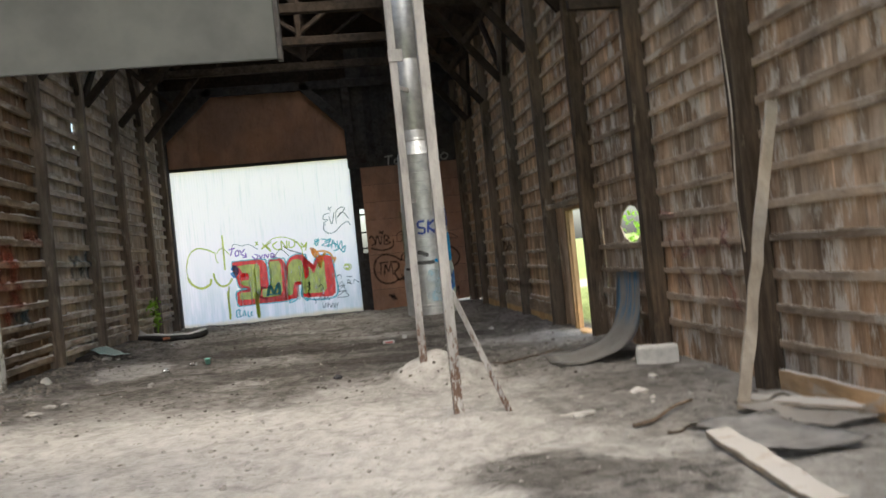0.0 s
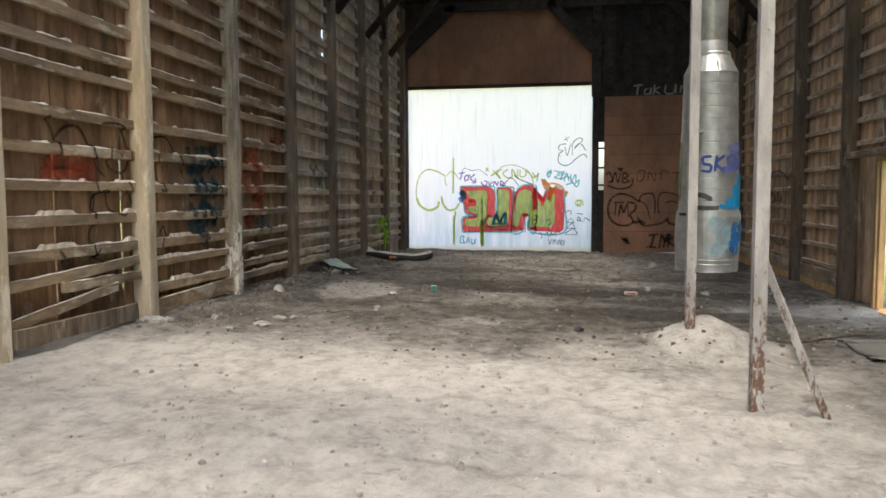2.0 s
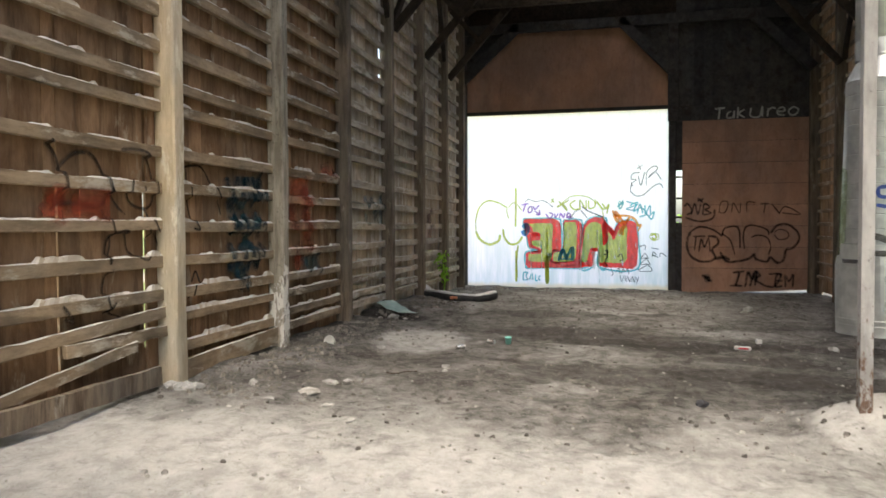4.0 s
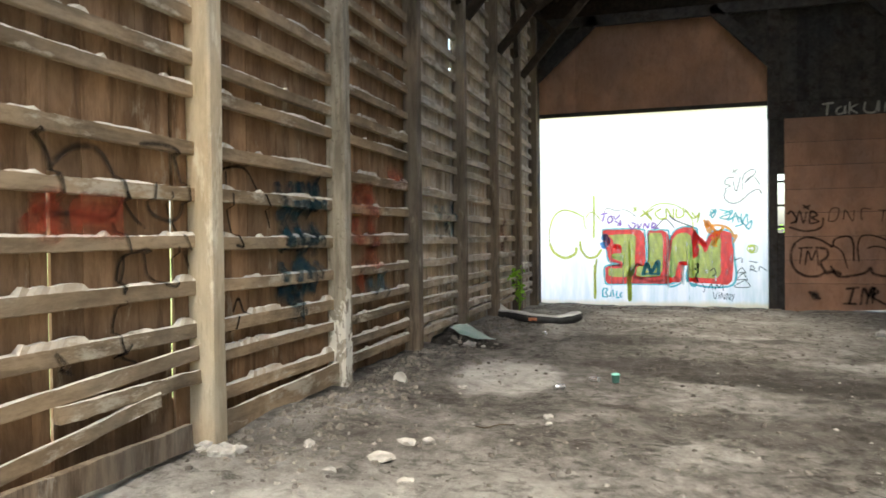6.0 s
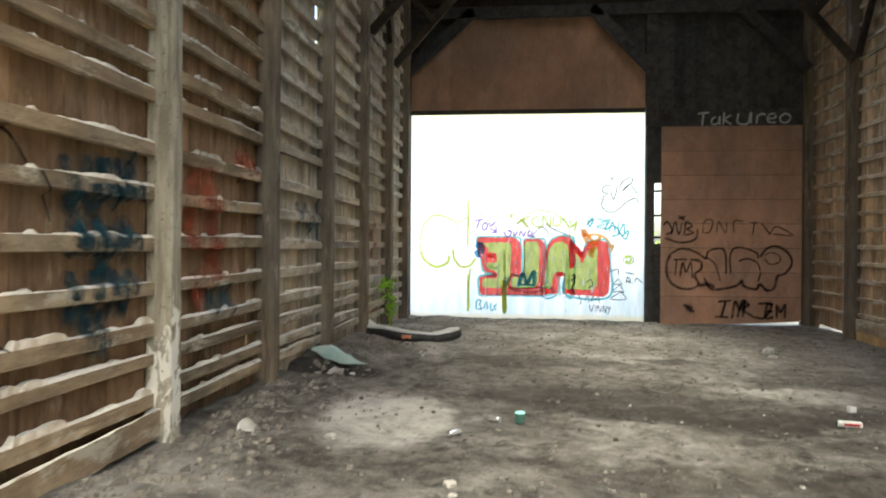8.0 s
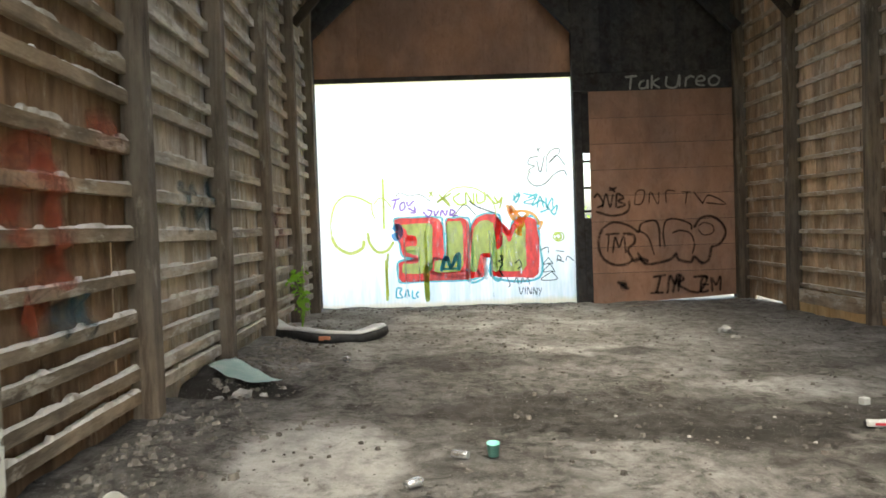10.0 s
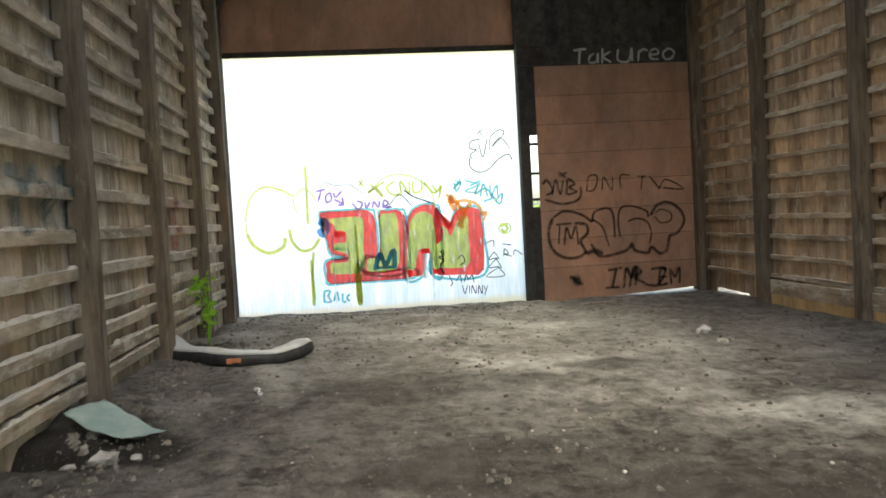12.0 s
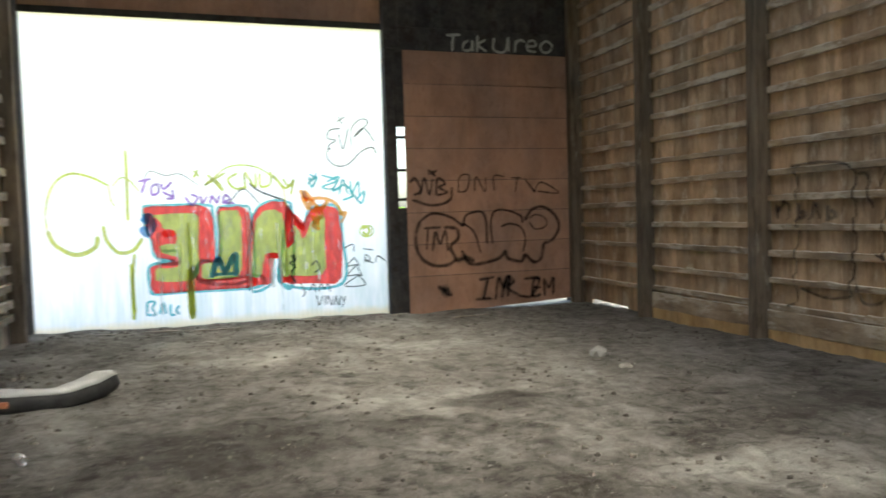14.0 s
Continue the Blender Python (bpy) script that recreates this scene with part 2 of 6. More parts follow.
def make_ground():
    n = Nodes("dusty_earth")
    grit = n.noise(48, 7, 0.75)
    clods = n.noise(5.0, 11, 0.76, (1.15, 0.85, 1))
    drift = n.noise(0.6, 10, 0.66, (1.1, 0.9, 1), 0.3)
    streak = n.noise(0.8, 10, 0.64, (1.15, 0.95, 1), 0.3)
    dust = n.mix(n.ramp(clods, 0.32, 0.66), (0.315, 0.302, 0.278), (0.49, 0.476, 0.445))
    soil = n.mix(n.ramp(clods, 0.3, 0.7), (0.07, 0.062, 0.053), (0.245, 0.228, 0.205))
    # the pale dust lies thick towards the open end and thins out further in
    depth = n.math("ADD", n.axis("Y"), n.math("MULTIPLY", n.math("SUBTRACT", drift, 0.5), 5.0))
    near = n.math("SUBTRACT", 1.0, n.ramp(depth, 8.0, 10.6))
    veil = n.math("MULTIPLY", n.ramp(streak, 0.42, 0.66), 0.52)
    far = n.math("MULTIPLY", n.ramp(n.axis("Y"), 14.5, 20.0), 0.3)
    cover = n.math("MAXIMUM", near, n.math("ADD", veil, far))
    # pale dust patches; the one by the small door paints its light on the floor
    for x, y, rx, ry, amount in ((-3.68, 13.15, 0.62, 1.15, 0.85), (0.25, 15.0, 0.9, 0.7, 0.7), (0.5, 8.7, 1.6, 1.0, 0.75), (0.95, 9.6, 0.75, 0.75, 1.0), (0.85, 7.3, 0.5, 0.4, 1.0), (2.8, 12.3, 1.4, 1.1, 1.0), (-2.2, 8.2, 1.2, 1.2, 0.6)):
        cover = n.math("MAXIMUM", cover, n.math("MULTIPLY", n.blob(x, y, rx, ry, 0.25), amount))
    for x, y, rx, ry, amount in ((1.05, 5.6, 0.55, 0.4, 0.7), (1.6, 5.1, 0.7, 0.45, 0.6), (2.6, 7.6, 1.2, 1.6, 0.45), (1.4, 3.6, 1.2, 0.8, 0.45), (0.6, 11.6, 2.2, 1.1, 0.75), (-5.0, 15.4, 0.9, 0.8, 0.9), (-2.6, 15.2, 2.0, 1.5, 0.55), (2.9, 8.2, 0.9, 0.7, 0.5), (1.2, 13.7, 1.8, 1.2, 0.7), (-0.7, 14.6, 1.3, 0.9, 0.7)):
        cover = n.math("MULTIPLY", cover, n.math("SUBTRACT", 1.0, n.math("MULTIPLY", n.blob(x, y, rx, ry), amount)))
    # browner floor towards the right; the fall-off of light is put in here too
    thin = n.math("MULTIPLY", n.ramp(n.math("ADD", n.axis("X"), n.math("MULTIPLY", streak, 2.0)), 0.8, 3.4), 0.32)
    cover = n.math("MINIMUM", n.math("MULTIPLY", cover, n.math("SUBTRACT", 1.0, thin)), 1.0)
    clean = n.math("SUBTRACT", 1.0, n.math("MULTIPLY", cover, 0.65))
    col = n.mix(cover, soil, dust)
    for x, y, rx, ry, amount in ((-4.95, 15.3, 0.85, 0.6, 0.9), (-0.6, 13.9, 1.2, 0.4, 0.5), (1.4, 14.1, 1.5, 0.5, 0.55), (0.9, 11.9, 1.7, 0.5, 0.5), (1.2, 5.4, 0.6, 0.35, 0.25), (-1.6, 14.4, 1.5, 0.7, 0.4), (-2.4, 16.9, 1.3, 0.6, 0.4), (2.2, 16.4, 0.9, 0.35, 0.45), (-1.2, 11.6, 1.3, 0.4, 0.35), (-0.5, 17.4, 0.5, 0.35, 0.6), (-0.5, 13.6, 0.8, 0.4, 0.6), (0.5, 12.9, 0.8, 0.35, 0.5), (-2.3, 14.5, 0.7, 0.5, 0.35)):
        col = n.mix(n.math("MULTIPLY", n.blob(x, y, rx, ry, 0.7), amount), col, (0.045, 0.039, 0.033))
    col = n.mix(n.math("MULTIPLY", n.math("MULTIPLY", n.ramp(grit, 0.54, 0.68), 0.6), clean), col, (0.09, 0.08, 0.07))
    col = n.mix(n.math("MULTIPLY", n.ramp(n.noise(19, 3), 0.69, 0.74), 0.5), col, (0.56, 0.545, 0.52))
    scuff = n.math("MULTIPLY", n.ramp(n.noise(1.9, 10, 0.74, (0.75, 1.5, 1), 0.4), 0.53, 0.66), 0.5)
    col = n.mix(n.math("MULTIPLY", scuff, clean), col, (0.058, 0.05, 0.043))
    # trodden crumbs: dark soil kicked up over the paler crust
    crumbly = n.ramp(n.noise(6.5, 9, 0.78, (0.9, 1.2, 1), 0.6), 0.53, 0.6)
    where = n.ramp(n.noise(0.9, 6, 0.65), 0.36, 0.52)
    crumbly = n.math("MULTIPLY", n.math("MULTIPLY", crumbly, where), n.math("MULTIPLY", clean, 0.72))
    col = n.mix(crumbly, col, (0.055, 0.048, 0.041))
    speck = n.noise(85, 3, 0.6)
    col = n.mix(n.math("MULTIPLY", n.math("MULTIPLY", n.ramp(speck, 0.62, 0.7), 0.55), clean), col, (0.07, 0.06, 0.052))
    col = n.mix(n.math("MULTIPLY", n.math("SUBTRACT", 1.0, n.ramp(speck, 0.3, 0.37)), 0.5), col, (0.58, 0.56, 0.53))
    # grass beyond the walls
    side = n.math("MAXIMUM", n.math("SUBTRACT", n.math("ABSOLUTE", n.math("ADD", n.axis("X"), 0.75)), 4.75), n.math("SUBTRACT", n.axis("Y"), 24.2))
    side = n.math("MAXIMUM", side, n.math("SUBTRACT", -3.0, n.axis("Y")))
    col = n.mix(n.ramp(side, 0.0, 0.6), col, n.mix(n.ramp(clods, 0.3, 0.7), (0.16, 0.21, 0.06), (0.38, 0.44, 0.18)))
    # pale sandy strip added beyond the gate, to warm the light under the door
    warm_strip = n.math("MULTIPLY", n.ramp(n.axis("Y"), 23.95, 24.1), n.math("SUBTRACT", 1.0, n.ramp(n.axis("Y"), 27.5, 29.0)))
    col = n.mix(warm_strip, col, n.mix(clods, (0.50, 0.43, 0.32), (0.66, 0.58, 0.44)))
    height = n.math("ADD", n.math("ADD", clods, n.math("MULTIPLY", crumbly, 0.35)), n.math("MULTIPLY", grit, 0.35))
    return n.done(col, 0.95, n.bump(n.math("MULTIPLY", height, clean), 1.0, 0.075), specular=0.12)


ground_mat = make_ground()


def plain(name, a, b, scale=6.0, rough=0.8, metal=0.0, bump=0.25, specular=0.3, stretch=(1, 1, 1)):
    n = Nodes(name)
    f = n.noise(scale, 5, 0.6, stretch)
    return n.done(n.mix(n.ramp(f, 0.3, 0.7), a, b), rough, n.bump(n.noise(scale * 4, 4), bump, 0.006), metal, specular)


def galvanised():
    n = Nodes("galvanised_steel")
    spangle = n.noise(9, 3)
    grime = n.ramp(n.noise(2.2, 6, 0.65, (1, 1, 0.35)), 0.48, 0.68)
    col = n.mix(n.ramp(spangle, 0.35, 0.65), (0.33, 0.345, 0.345), (0.44, 0.455, 0.455))
    col = n.mix(n.math("MULTIPLY", grime, 0.5), col, (0.34, 0.335, 0.31))
    rough = n.math("ADD", 0.42, n.math("MULTIPLY", grime, 0.3))
    return n.done(col, rough, n.bump(n.noise(3.5, 2), 0.15, 0.03), 0.7, 0.5)


def rusty():
    n = Nodes("rusty_painted_steel")
    low = n.math("MULTIPLY", n.ramp(n.axis("Z"), 0.1, 1.5), -0.17)
    wear = n.ramp(n.math("ADD", n.noise(26, 7, 0.75, (1, 1, 0.35)), low), 0.45, 0.52)
    coat = n.mix(n.ramp(n.noise(5, 6, 0.7, (1, 1, 0.25)), 0.35, 0.65), (0.27, 0.26, 0.25), (0.46, 0.445, 0.43))
    col = n.mix(wear, coat, n.mix(n.noise(22, 4), (0.075, 0.045, 0.032), (0.19, 0.115, 0.08)))
    return n.done(col, 0.75, n.bump(n.noise(30, 5), 0.4, 0.004), 0.15, 0.3)


def translucent(name, front, through_col, amount, grime=None):
    """A thin sheet or film that daylight passes through."""
    n = Nodes(name)
    col, glow = n.mix(n.noise(3, 3), front, front), n.mix(n.noise(3, 3), through_col, through_col)
    if grime:
        dirty = n.math("MULTIPLY", n.ramp(n.noise(5, 6, 0.65, (3.0, 1, 0.12)), 0.52, 0.72), 0.55)
        low = n.math("SUBTRACT", 1.0, n.ramp(n.axis("Z"), 0.0, 2.6))
        f = n.math("MAXIMUM", n.math("MULTIPLY", dirty, 0.8), n.math("MULTIPLY", low, n.ramp(n.noise(2.0, 5, 0.6, (2.2, 1, 0.3)), 0.2, 0.7)))
        glow = n.mix(f, glow, grime)
        foot = n.math("SUBTRACT", 1.0, n.ramp(n.math("ADD", n.axis("Z"), n.math("MULTIPLY", n.noise(4, 4), 0.15)), 0.05, 0.22))
        glow = n.mix(foot, glow, (0.75, 0.60, 0.42))
    d, t, m = n.add("ShaderNodeBsdfDiffuse"), n.add("ShaderNodeBsdfTranslucent"), n.add("ShaderNodeMixShader")
    n.put(col, d.inputs["Color"]), n.put(glow, t.inputs["Color"])
    m.inputs[0].default_value = amount
    n.put(d.outputs[0], m.inputs[1]), n.put(t.outputs[0], m.inputs[2]), n.put(m.outputs[0], n.out.inputs["Surface"])
    return n.mat


def spray(name, color, cover=0.85, patchy=0.35):
    """Sprayed paint that lets its ground through where it is thin."""
    n = Nodes(name)
    clear, m = n.add("ShaderNodeBsdfTransparent"), n.add("ShaderNodeMixShader")
    thin = n.math("MULTIPLY", n.ramp(n.noise(9, 6, 0.7), patchy - 0.12, patchy + 0.22), cover)
    mat = n.done(n.mix(n.noise(12, 4), tuple(0.8 * c for c in color), color), 0.8, specular=0.2)
    n.put(thin, m.inputs[0]), n.put(clear.outputs[0], m.inputs[1]), n.put(n.bsdf.outputs[0], m.inputs[2])
    n.put(m.outputs[0], n.out.inputs["Surface"])
    return mat


def backlit(name, color, cover=0.9):
    """Sprayed paint on the translucent gate: the light comes through it."""
    n = Nodes(name)
    clear, t, d = n.add("ShaderNodeBsdfTransparent"), n.add("ShaderNodeBsdfTranslucent"), n.add("ShaderNodeBsdfDiffuse")
    film, m = n.add("ShaderNodeMixShader"), n.add("ShaderNodeMixShader")
    col = n.mix(n.ramp(n.noise(7, 5, 0.65, (1.5, 1, 0.6)), 0.3, 0.7), tuple(0.72 * c for c in color), tuple(min(1, 1.12 * c) for c in color))
    n.put(col, t.inputs["Color"]), n.put(col, d.inputs["Color"])
    film.inputs[0].default_value = 0.75
    n.put(d.outputs[0], film.inputs[1]), n.put(t.outputs[0], film.inputs[2])
    thin = n.math("MULTIPLY", n.ramp(n.noise(6, 6, 0.7, (2.2, 1, 0.5)), 0.22, 0.46), cover)
    n.put(thin, m.inputs[0]), n.put(clear.outputs[0], m.inputs[1]), n.put(film.outputs[0], m.inputs[2]), n.put(m.outputs[0], n.out.inputs["Surface"])
    return n.mat


steel, rust = galvanised(), rusty()
gate_sheet = translucent("translucent_sheet", (0.78, 0.78, 0.78), (1.0, 0.865, 0.875), 0.98, grime=(0.62, 0.635, 0.62))
leaf_mat = translucent("leaf", (0.20, 0.42, 0.05), (0.42, 0.72, 0.10), 0.5)
PAINTS = {
    "panel": {k: backlit("gate_paint_" + k, c, a) for k, c, a in (
        ("red", (0.85, 0.06, 0.05), 0.95), ("olive", (0.45, 0.50, 0.09), 0.92), ("teal", (0.10, 0.50, 0.55), 0.85), ("yellow_green", (0.55, 0.60, 0.08), 0.88),
        ("purple", (0.30, 0.12, 0.55), 0.85), ("orange", (0.95, 0.38, 0.05), 0.85), ("black", (0.02, 0.025, 0.02), 0.95), ("blue", (0.05, 0.28, 0.62), 0.9), ("white", (0.95, 0.95, 0.9), 0.8))},
    "door": {"black": spray("door_paint_black", (0.018, 0.017, 0.017), 0.29, 0.35)},
    "lintel": {"chalk": spray("lintel_paint", (0.42, 0.42, 0.39), 0.9, 0.3)},
    "east": {"black": spray("wall_paint_black", (0.03, 0.028, 0.026), 0.24, 0.36), "red": spray("wall_paint_red", (0.42, 0.10, 0.09), 0.2, 0.42)},
    "west": {"navy": spray("wall_paint_navy", (0.01, 0.06, 0.085), 0.42, 0.42), "wire": spray("wall_paint_smoke", (0.03, 0.024, 0.02), 0.3, 0.32), "wire2": spray("wall_paint_soot", (0.03, 0.024, 0.02), 0.4, 0.3),
             "red": spray("wall_paint_scarlet", (0.48, 0.075, 0.035), 0.34, 0.42), "faded_red": spray("wall_paint_faded_red", (0.50, 0.11, 0.055), 0.33, 0.4), "teal": spray("wall_paint_teal", (0.03, 0.14, 0.19), 0.26, 0.42), "pink": spray("wall_paint_pink", (0.55, 0.2, 0.15), 0.3, 0.4)},
}


# ---- mesh helpers ----
def mesh_object(name, bm, material, smooth=False):
    data = bpy.data.meshes.new(name)
    bm.normal_update()
    bm.to_mesh(data)
    bm.free()
    data.materials.append(material)
    if smooth:
        data.shade_smooth()
    return new(name, data)


def part(name, bm, material, parent, label="", smooth=False):
    ob = mesh_object(name, bm, material, smooth)
    ob.parent = parent
    return tagged(ob, label)


def thing(name, label, category, group="", kind="", at=(0, 0, 0)):
    ob = new(name)
    ob.location = at
    ob.empty_display_size = 0.1
    return tagged(ob, label, category, group, kind)


def shared(name, data, parent, m):
    ob = new(name, data)
    ob.parent = parent
    ob.matrix_local = m
    return ob


def box(bm, x0, x1, y0, y1, z0, z1, bevel=0.0, m=None):
    """A box in bm; its edges are taken off by bevel."""
    made = bmesh.ops.create_cube(bm, size=1.0)["verts"]
    for v in made:
        v.co = Vector((x0 if v.co.x < 0 else x1, y0 if v.co.y < 0 else y1, z0 if v.co.z < 0 else z1))
    if bevel:
        edges = list({e for v in made for e in v.link_edges})
        made = bmesh.ops.bevel(bm, geom=edges, offset=bevel, segments=1, affect="EDGES")["verts"]
    if m is not None:
        bmesh.ops.transform(bm, matrix=m, verts=list(made))
    return made


def beam(bm, a, b, w, h, bevel=0.008, roll=0.0):
    """A timber of section w x h from a to b."""
    a, b = Vector(a), Vector(b)
    q = (b - a).to_track_quat("X", "Z").to_matrix().to_4x4()
    return box(bm, 0, (b - a).length, -w / 2, w / 2, -h / 2, h / 2, bevel, Matrix.Translation(a) @ q @ Matrix.Rotation(roll, 4, "X"))


def timber(length, w, h, rng, bevel=0.008, cuts=6, wobble=0.006, crust=0.0):
    """A worn timber along y with its foot at z = 0; crust: how high dirt lies on its upper side."""
    bm = bmesh.new()
    rings = []
    heap, bow = 0.0, rng.uniform(-0.008, 0.008)
    for k in range(cuts + 1):
        y = length * k / cuts
        jx, jz = rng.uniform(-wobble, wobble), rng.uniform(-wobble, wobble) + bow * math.sin(math.pi * k / cuts)
        if rng.random() < 0.24:
            heap = max(0.0, rng.uniform(-0.7, 1.0))
        top = h + crust * heap * rng.uniform(0.55, 1.0) - rng.uniform(0, 0.006)
        rings.append([bm.verts.new((x + jx, y, z + jz)) for x, z in ((-w / 2, bevel), (-w / 2 + bevel, 0), (w / 2 - bevel, 0), (w / 2, bevel), (w / 2, h - bevel), (w / 2 - bevel - 0.3 * crust, top), (-w / 2 + bevel, top), (-w / 2, h - bevel))])
    for a, b in zip(rings, rings[1:]):
        for k in range(8):
            bm.faces.new((a[k], a[(k + 1) % 8], b[(k + 1) % 8], b[k]))
    bm.faces.new(rings[0]), bm.faces.new(rings[-1][::-1])
    bmesh.ops.recalc_face_normals(bm, faces=bm.faces)
    return bm


def mesh_data(name, bm, material):
    data = bpy.data.meshes.new(name)
    bm.to_mesh(data)
    bm.free()
    data.materials.append(material)
    return data


def smooth_line(points, steps=6):
    """A rounded line through the points."""
    p = [Vector(q) for q in points]
    if len(p) < 3:
        return [p[0].lerp(p[-1], k / 4) for k in range(5)]
    full = [p[0] * 2 - p[1], *p, p[-1] * 2 - p[-2]]
    out = []
    for a, b, c, d in zip(full, full[1:], full[2:], full[3:]):
        for k in range(steps):
            t = k / steps
            out.append(0.5 * (2 * b + (c - a) * t + (2 * a - 5 * b + 4 * c - d) * t * t + (3 * b - a - 3 * c + d) * t ** 3))
    return out + [p[-1]]


def tube(bm, points, radius, sides=8):
    """A round bar along the points."""
    rings = []
    for k, p in enumerate(points):
        way = (Vector(points[min(k + 1, len(points) - 1)]) - Vector(points[max(k - 1, 0)])).normalized()
        u = way.orthogonal().normalized()
        v = way.cross(u)
        r = radius(k / (len(points) - 1)) if callable(radius) else radius
        rings.append([bm.verts.new(Vector(p) + r * (math.cos(a) * u + math.sin(a) * v)) for a in (math.tau * s / sides for s in range(sides))])
    for a, b in zip(rings, rings[1:]):
        near = min(range(sides), key=lambda s: (b[s].co - a[0].co).length)
        for s in range(sides):
            bm.faces.new((a[s], a[(s + 1) % sides], b[(s + 1 + near) % sides], b[(s + near) % sides]))
    bm.faces.new(rings[0][::-1]), bm.faces.new(rings[-1])
    return bm


def turned(bm, profile, sides=28, m=None):
    """A body of revolution about z from (radius, height) pairs."""
    rings = [[bm.verts.new((r * math.cos(math.tau * s / sides), r * math.sin(math.tau * s / sides), z)) for s in range(sides)] for r, z in profile]
    for a, b in zip(rings, rings[1:]):
        for s in range(sides):
            bm.faces.new((a[s], a[(s + 1) % sides], b[(s + 1) % sides], b[s]))
    if m is not None:
        bmesh.ops.transform(bm, matrix=m, verts=[v for r in rings for v in r])
    return bm


def stone(bm, x, y, z, r, rng, flat=0.6):
    made = bmesh.ops.create_icosphere(bm, subdivisions=1, radius=1.0)["verts"]
    spin = Matrix.Rotation(rng.uniform(0, 6.28), 4, "Z")
    sx, sy = r * rng.uniform(0.7, 1.25), r * rng.uniform(0.7, 1.25)
    for v in made:
        c = v.co * rng.uniform(0.75, 1.15)
        v.co = Vector((x, y, z)) + spin @ Vector((c.x * sx, c.y * sy, c.z * r * flat))


STROKES = {}


def stroke(surface, colour, width, points):
    STROKES.setdefault((surface, colour), []).append((width, points))


FILLS = {}


def fill(surface, colour, outline):
    """A painted area with that outline."""
    FILLS.setdefault((surface, colour), []).append(outline)


def softened(outline):
    """The outline with rounded corners and wavering sides, as sprayed."""
    p = [Vector(q) for q in outline]
    return [a.lerp(b, t) + 0.008 * Vector((math.sin(31 * a.x + 9 * t), math.cos(27 * b.y + 7 * t))) for a, b in zip(p, p[1:] + p[:1]) for t in (0.12, 0.5, 0.88)]


def within(p, outline):
    """Whether the point lies inside the closed outline."""
    odd = False
    for a, b in zip(outline, outline[1:] + outline[:1]):
        if (a.y > p.y) != (b.y > p.y) and p.x < a.x + (p.y - a.y) * (b.x - a.x) / (b.y - a.y):
            odd = not odd
    return odd


def ribbons(strokes, place, areas=(), holes=()):
    """Painted lines: each stroke is a band whose points place(u, v, layer) lays on its surface."""
    bm = bmesh.new()
    rng = random.Random(5)
    cut = [softened(h) for h in holes]
    for layer, outline in enumerate(areas):
        own = softened(outline)
        loops, points, edges = [own, *cut], [], []
        for loop in loops:
            first = len(points)
            points += loop
            edges += [(first + k, first + (k + 1) % len(loop)) for k in range(len(loop))]
        flat, _, tris, _, _, _ = geometry.delaunay_2d_cdt(points, edges, [], 0, 1e-5)
        made = {}
        for tri in tris:
            mid = sum((flat[k] for k in tri), Vector((0, 0))) / len(tri)
            if within(mid, own) and not any(within(mid, h) for h in cut):
                bm.faces.new([made.setdefault(k, bm.verts.new(place(flat[k].x, flat[k].y, layer)) if k not in made else made[k]) for k in tri])
    for layer, (width, points) in enumerate(strokes):
        line = smooth_line([(u, v, 0) for u, v in points], 7)
        fine = []
        for a, b in zip(line, line[1:]):
            n = max(1, int((b - a).length / 0.03))
            fine += [a.lerp(b, k / n) for k in range(n)]
        fine.append(line[-1])
        last = None
        for k, p in enumerate(fine):
            way = fine[min(k + 1, len(fine) - 1)] - fine[max(k - 1, 0)]
            if way.length < 1e-6:
                continue
            side = Vector((-way.y, way.x, 0)).normalized() * width * (0.5 + rng.uniform(-0.03, 0.03)) * (1.0 if 0 < k < len(fine) - 1 else 0.6)
            pair = [bm.verts.new(place(*(p + s * side).xy, layer)) for s in (-1, 1)]
            if last:
                bm.faces.new((last[0], pair[0], pair[1], last[1]))
            last = pair
    bmesh.ops.recalc_face_normals(bm, faces=bm.faces)
    return bm


# ---- the plan, in metres: x across, y along the walk, z up ----
WEST_FACE, EAST_FACE = -5.10, 3.63        # inner faces of the posts
WEST_BOARD, EAST_BOARD = -5.31, 3.86      # inner faces of the boarding
SOUTH, NORTH = -1.4, 24.0
EAVES, TIE, RIDGE = 7.25, 6.9, 10.6
WEST_POSTS = [9.66 + 2.27 * k for k in range(-4, 6)] + [23.05]
EAST_POSTS = [0.2, 2.5, 4.85, 7.2, 9.6, 11.93, 14.2, 16.65, 19.1, 21.55, 23.75]
CLAD_FROM, RIDGE_GAP = 8.1, 1.4         # unseen roof openings, added for light: cladding starts here; half the width at the ridge
BENTS = [0.4, 2.7, 5.0, 7.3, 9.63, 11.94, 14.25, 16.55, 18.9, 21.2, 23.45]


# ---- ground: one sheet, fine inside the barn, coarse out to the horizon ----
TABLES = {seed: np.random.RandomState(seed).uniform(-1, 1, (128, 128)) for seed in (3, 4, 5, 9)}


def lattice(x, y, size, seed):
    """Smooth random heights of -1 to 1 on a grid of that size."""
    table = TABLES[seed]
    u, v = x / size + 40, y / size + 40
    i, j = np.floor(u).astype(int), np.floor(v).astype(int)
    f, g = u - i, v - j
    f, g = f * f * (3 - 2 * f), g * g * (3 - 2 * g)
    i, j = i % 127, j % 127
    return (table[i, j] * (1 - f) + table[i + 1, j] * f) * (1 - g) + (table[i, j + 1] * (1 - f) + table[i + 1, j + 1] * f) * g


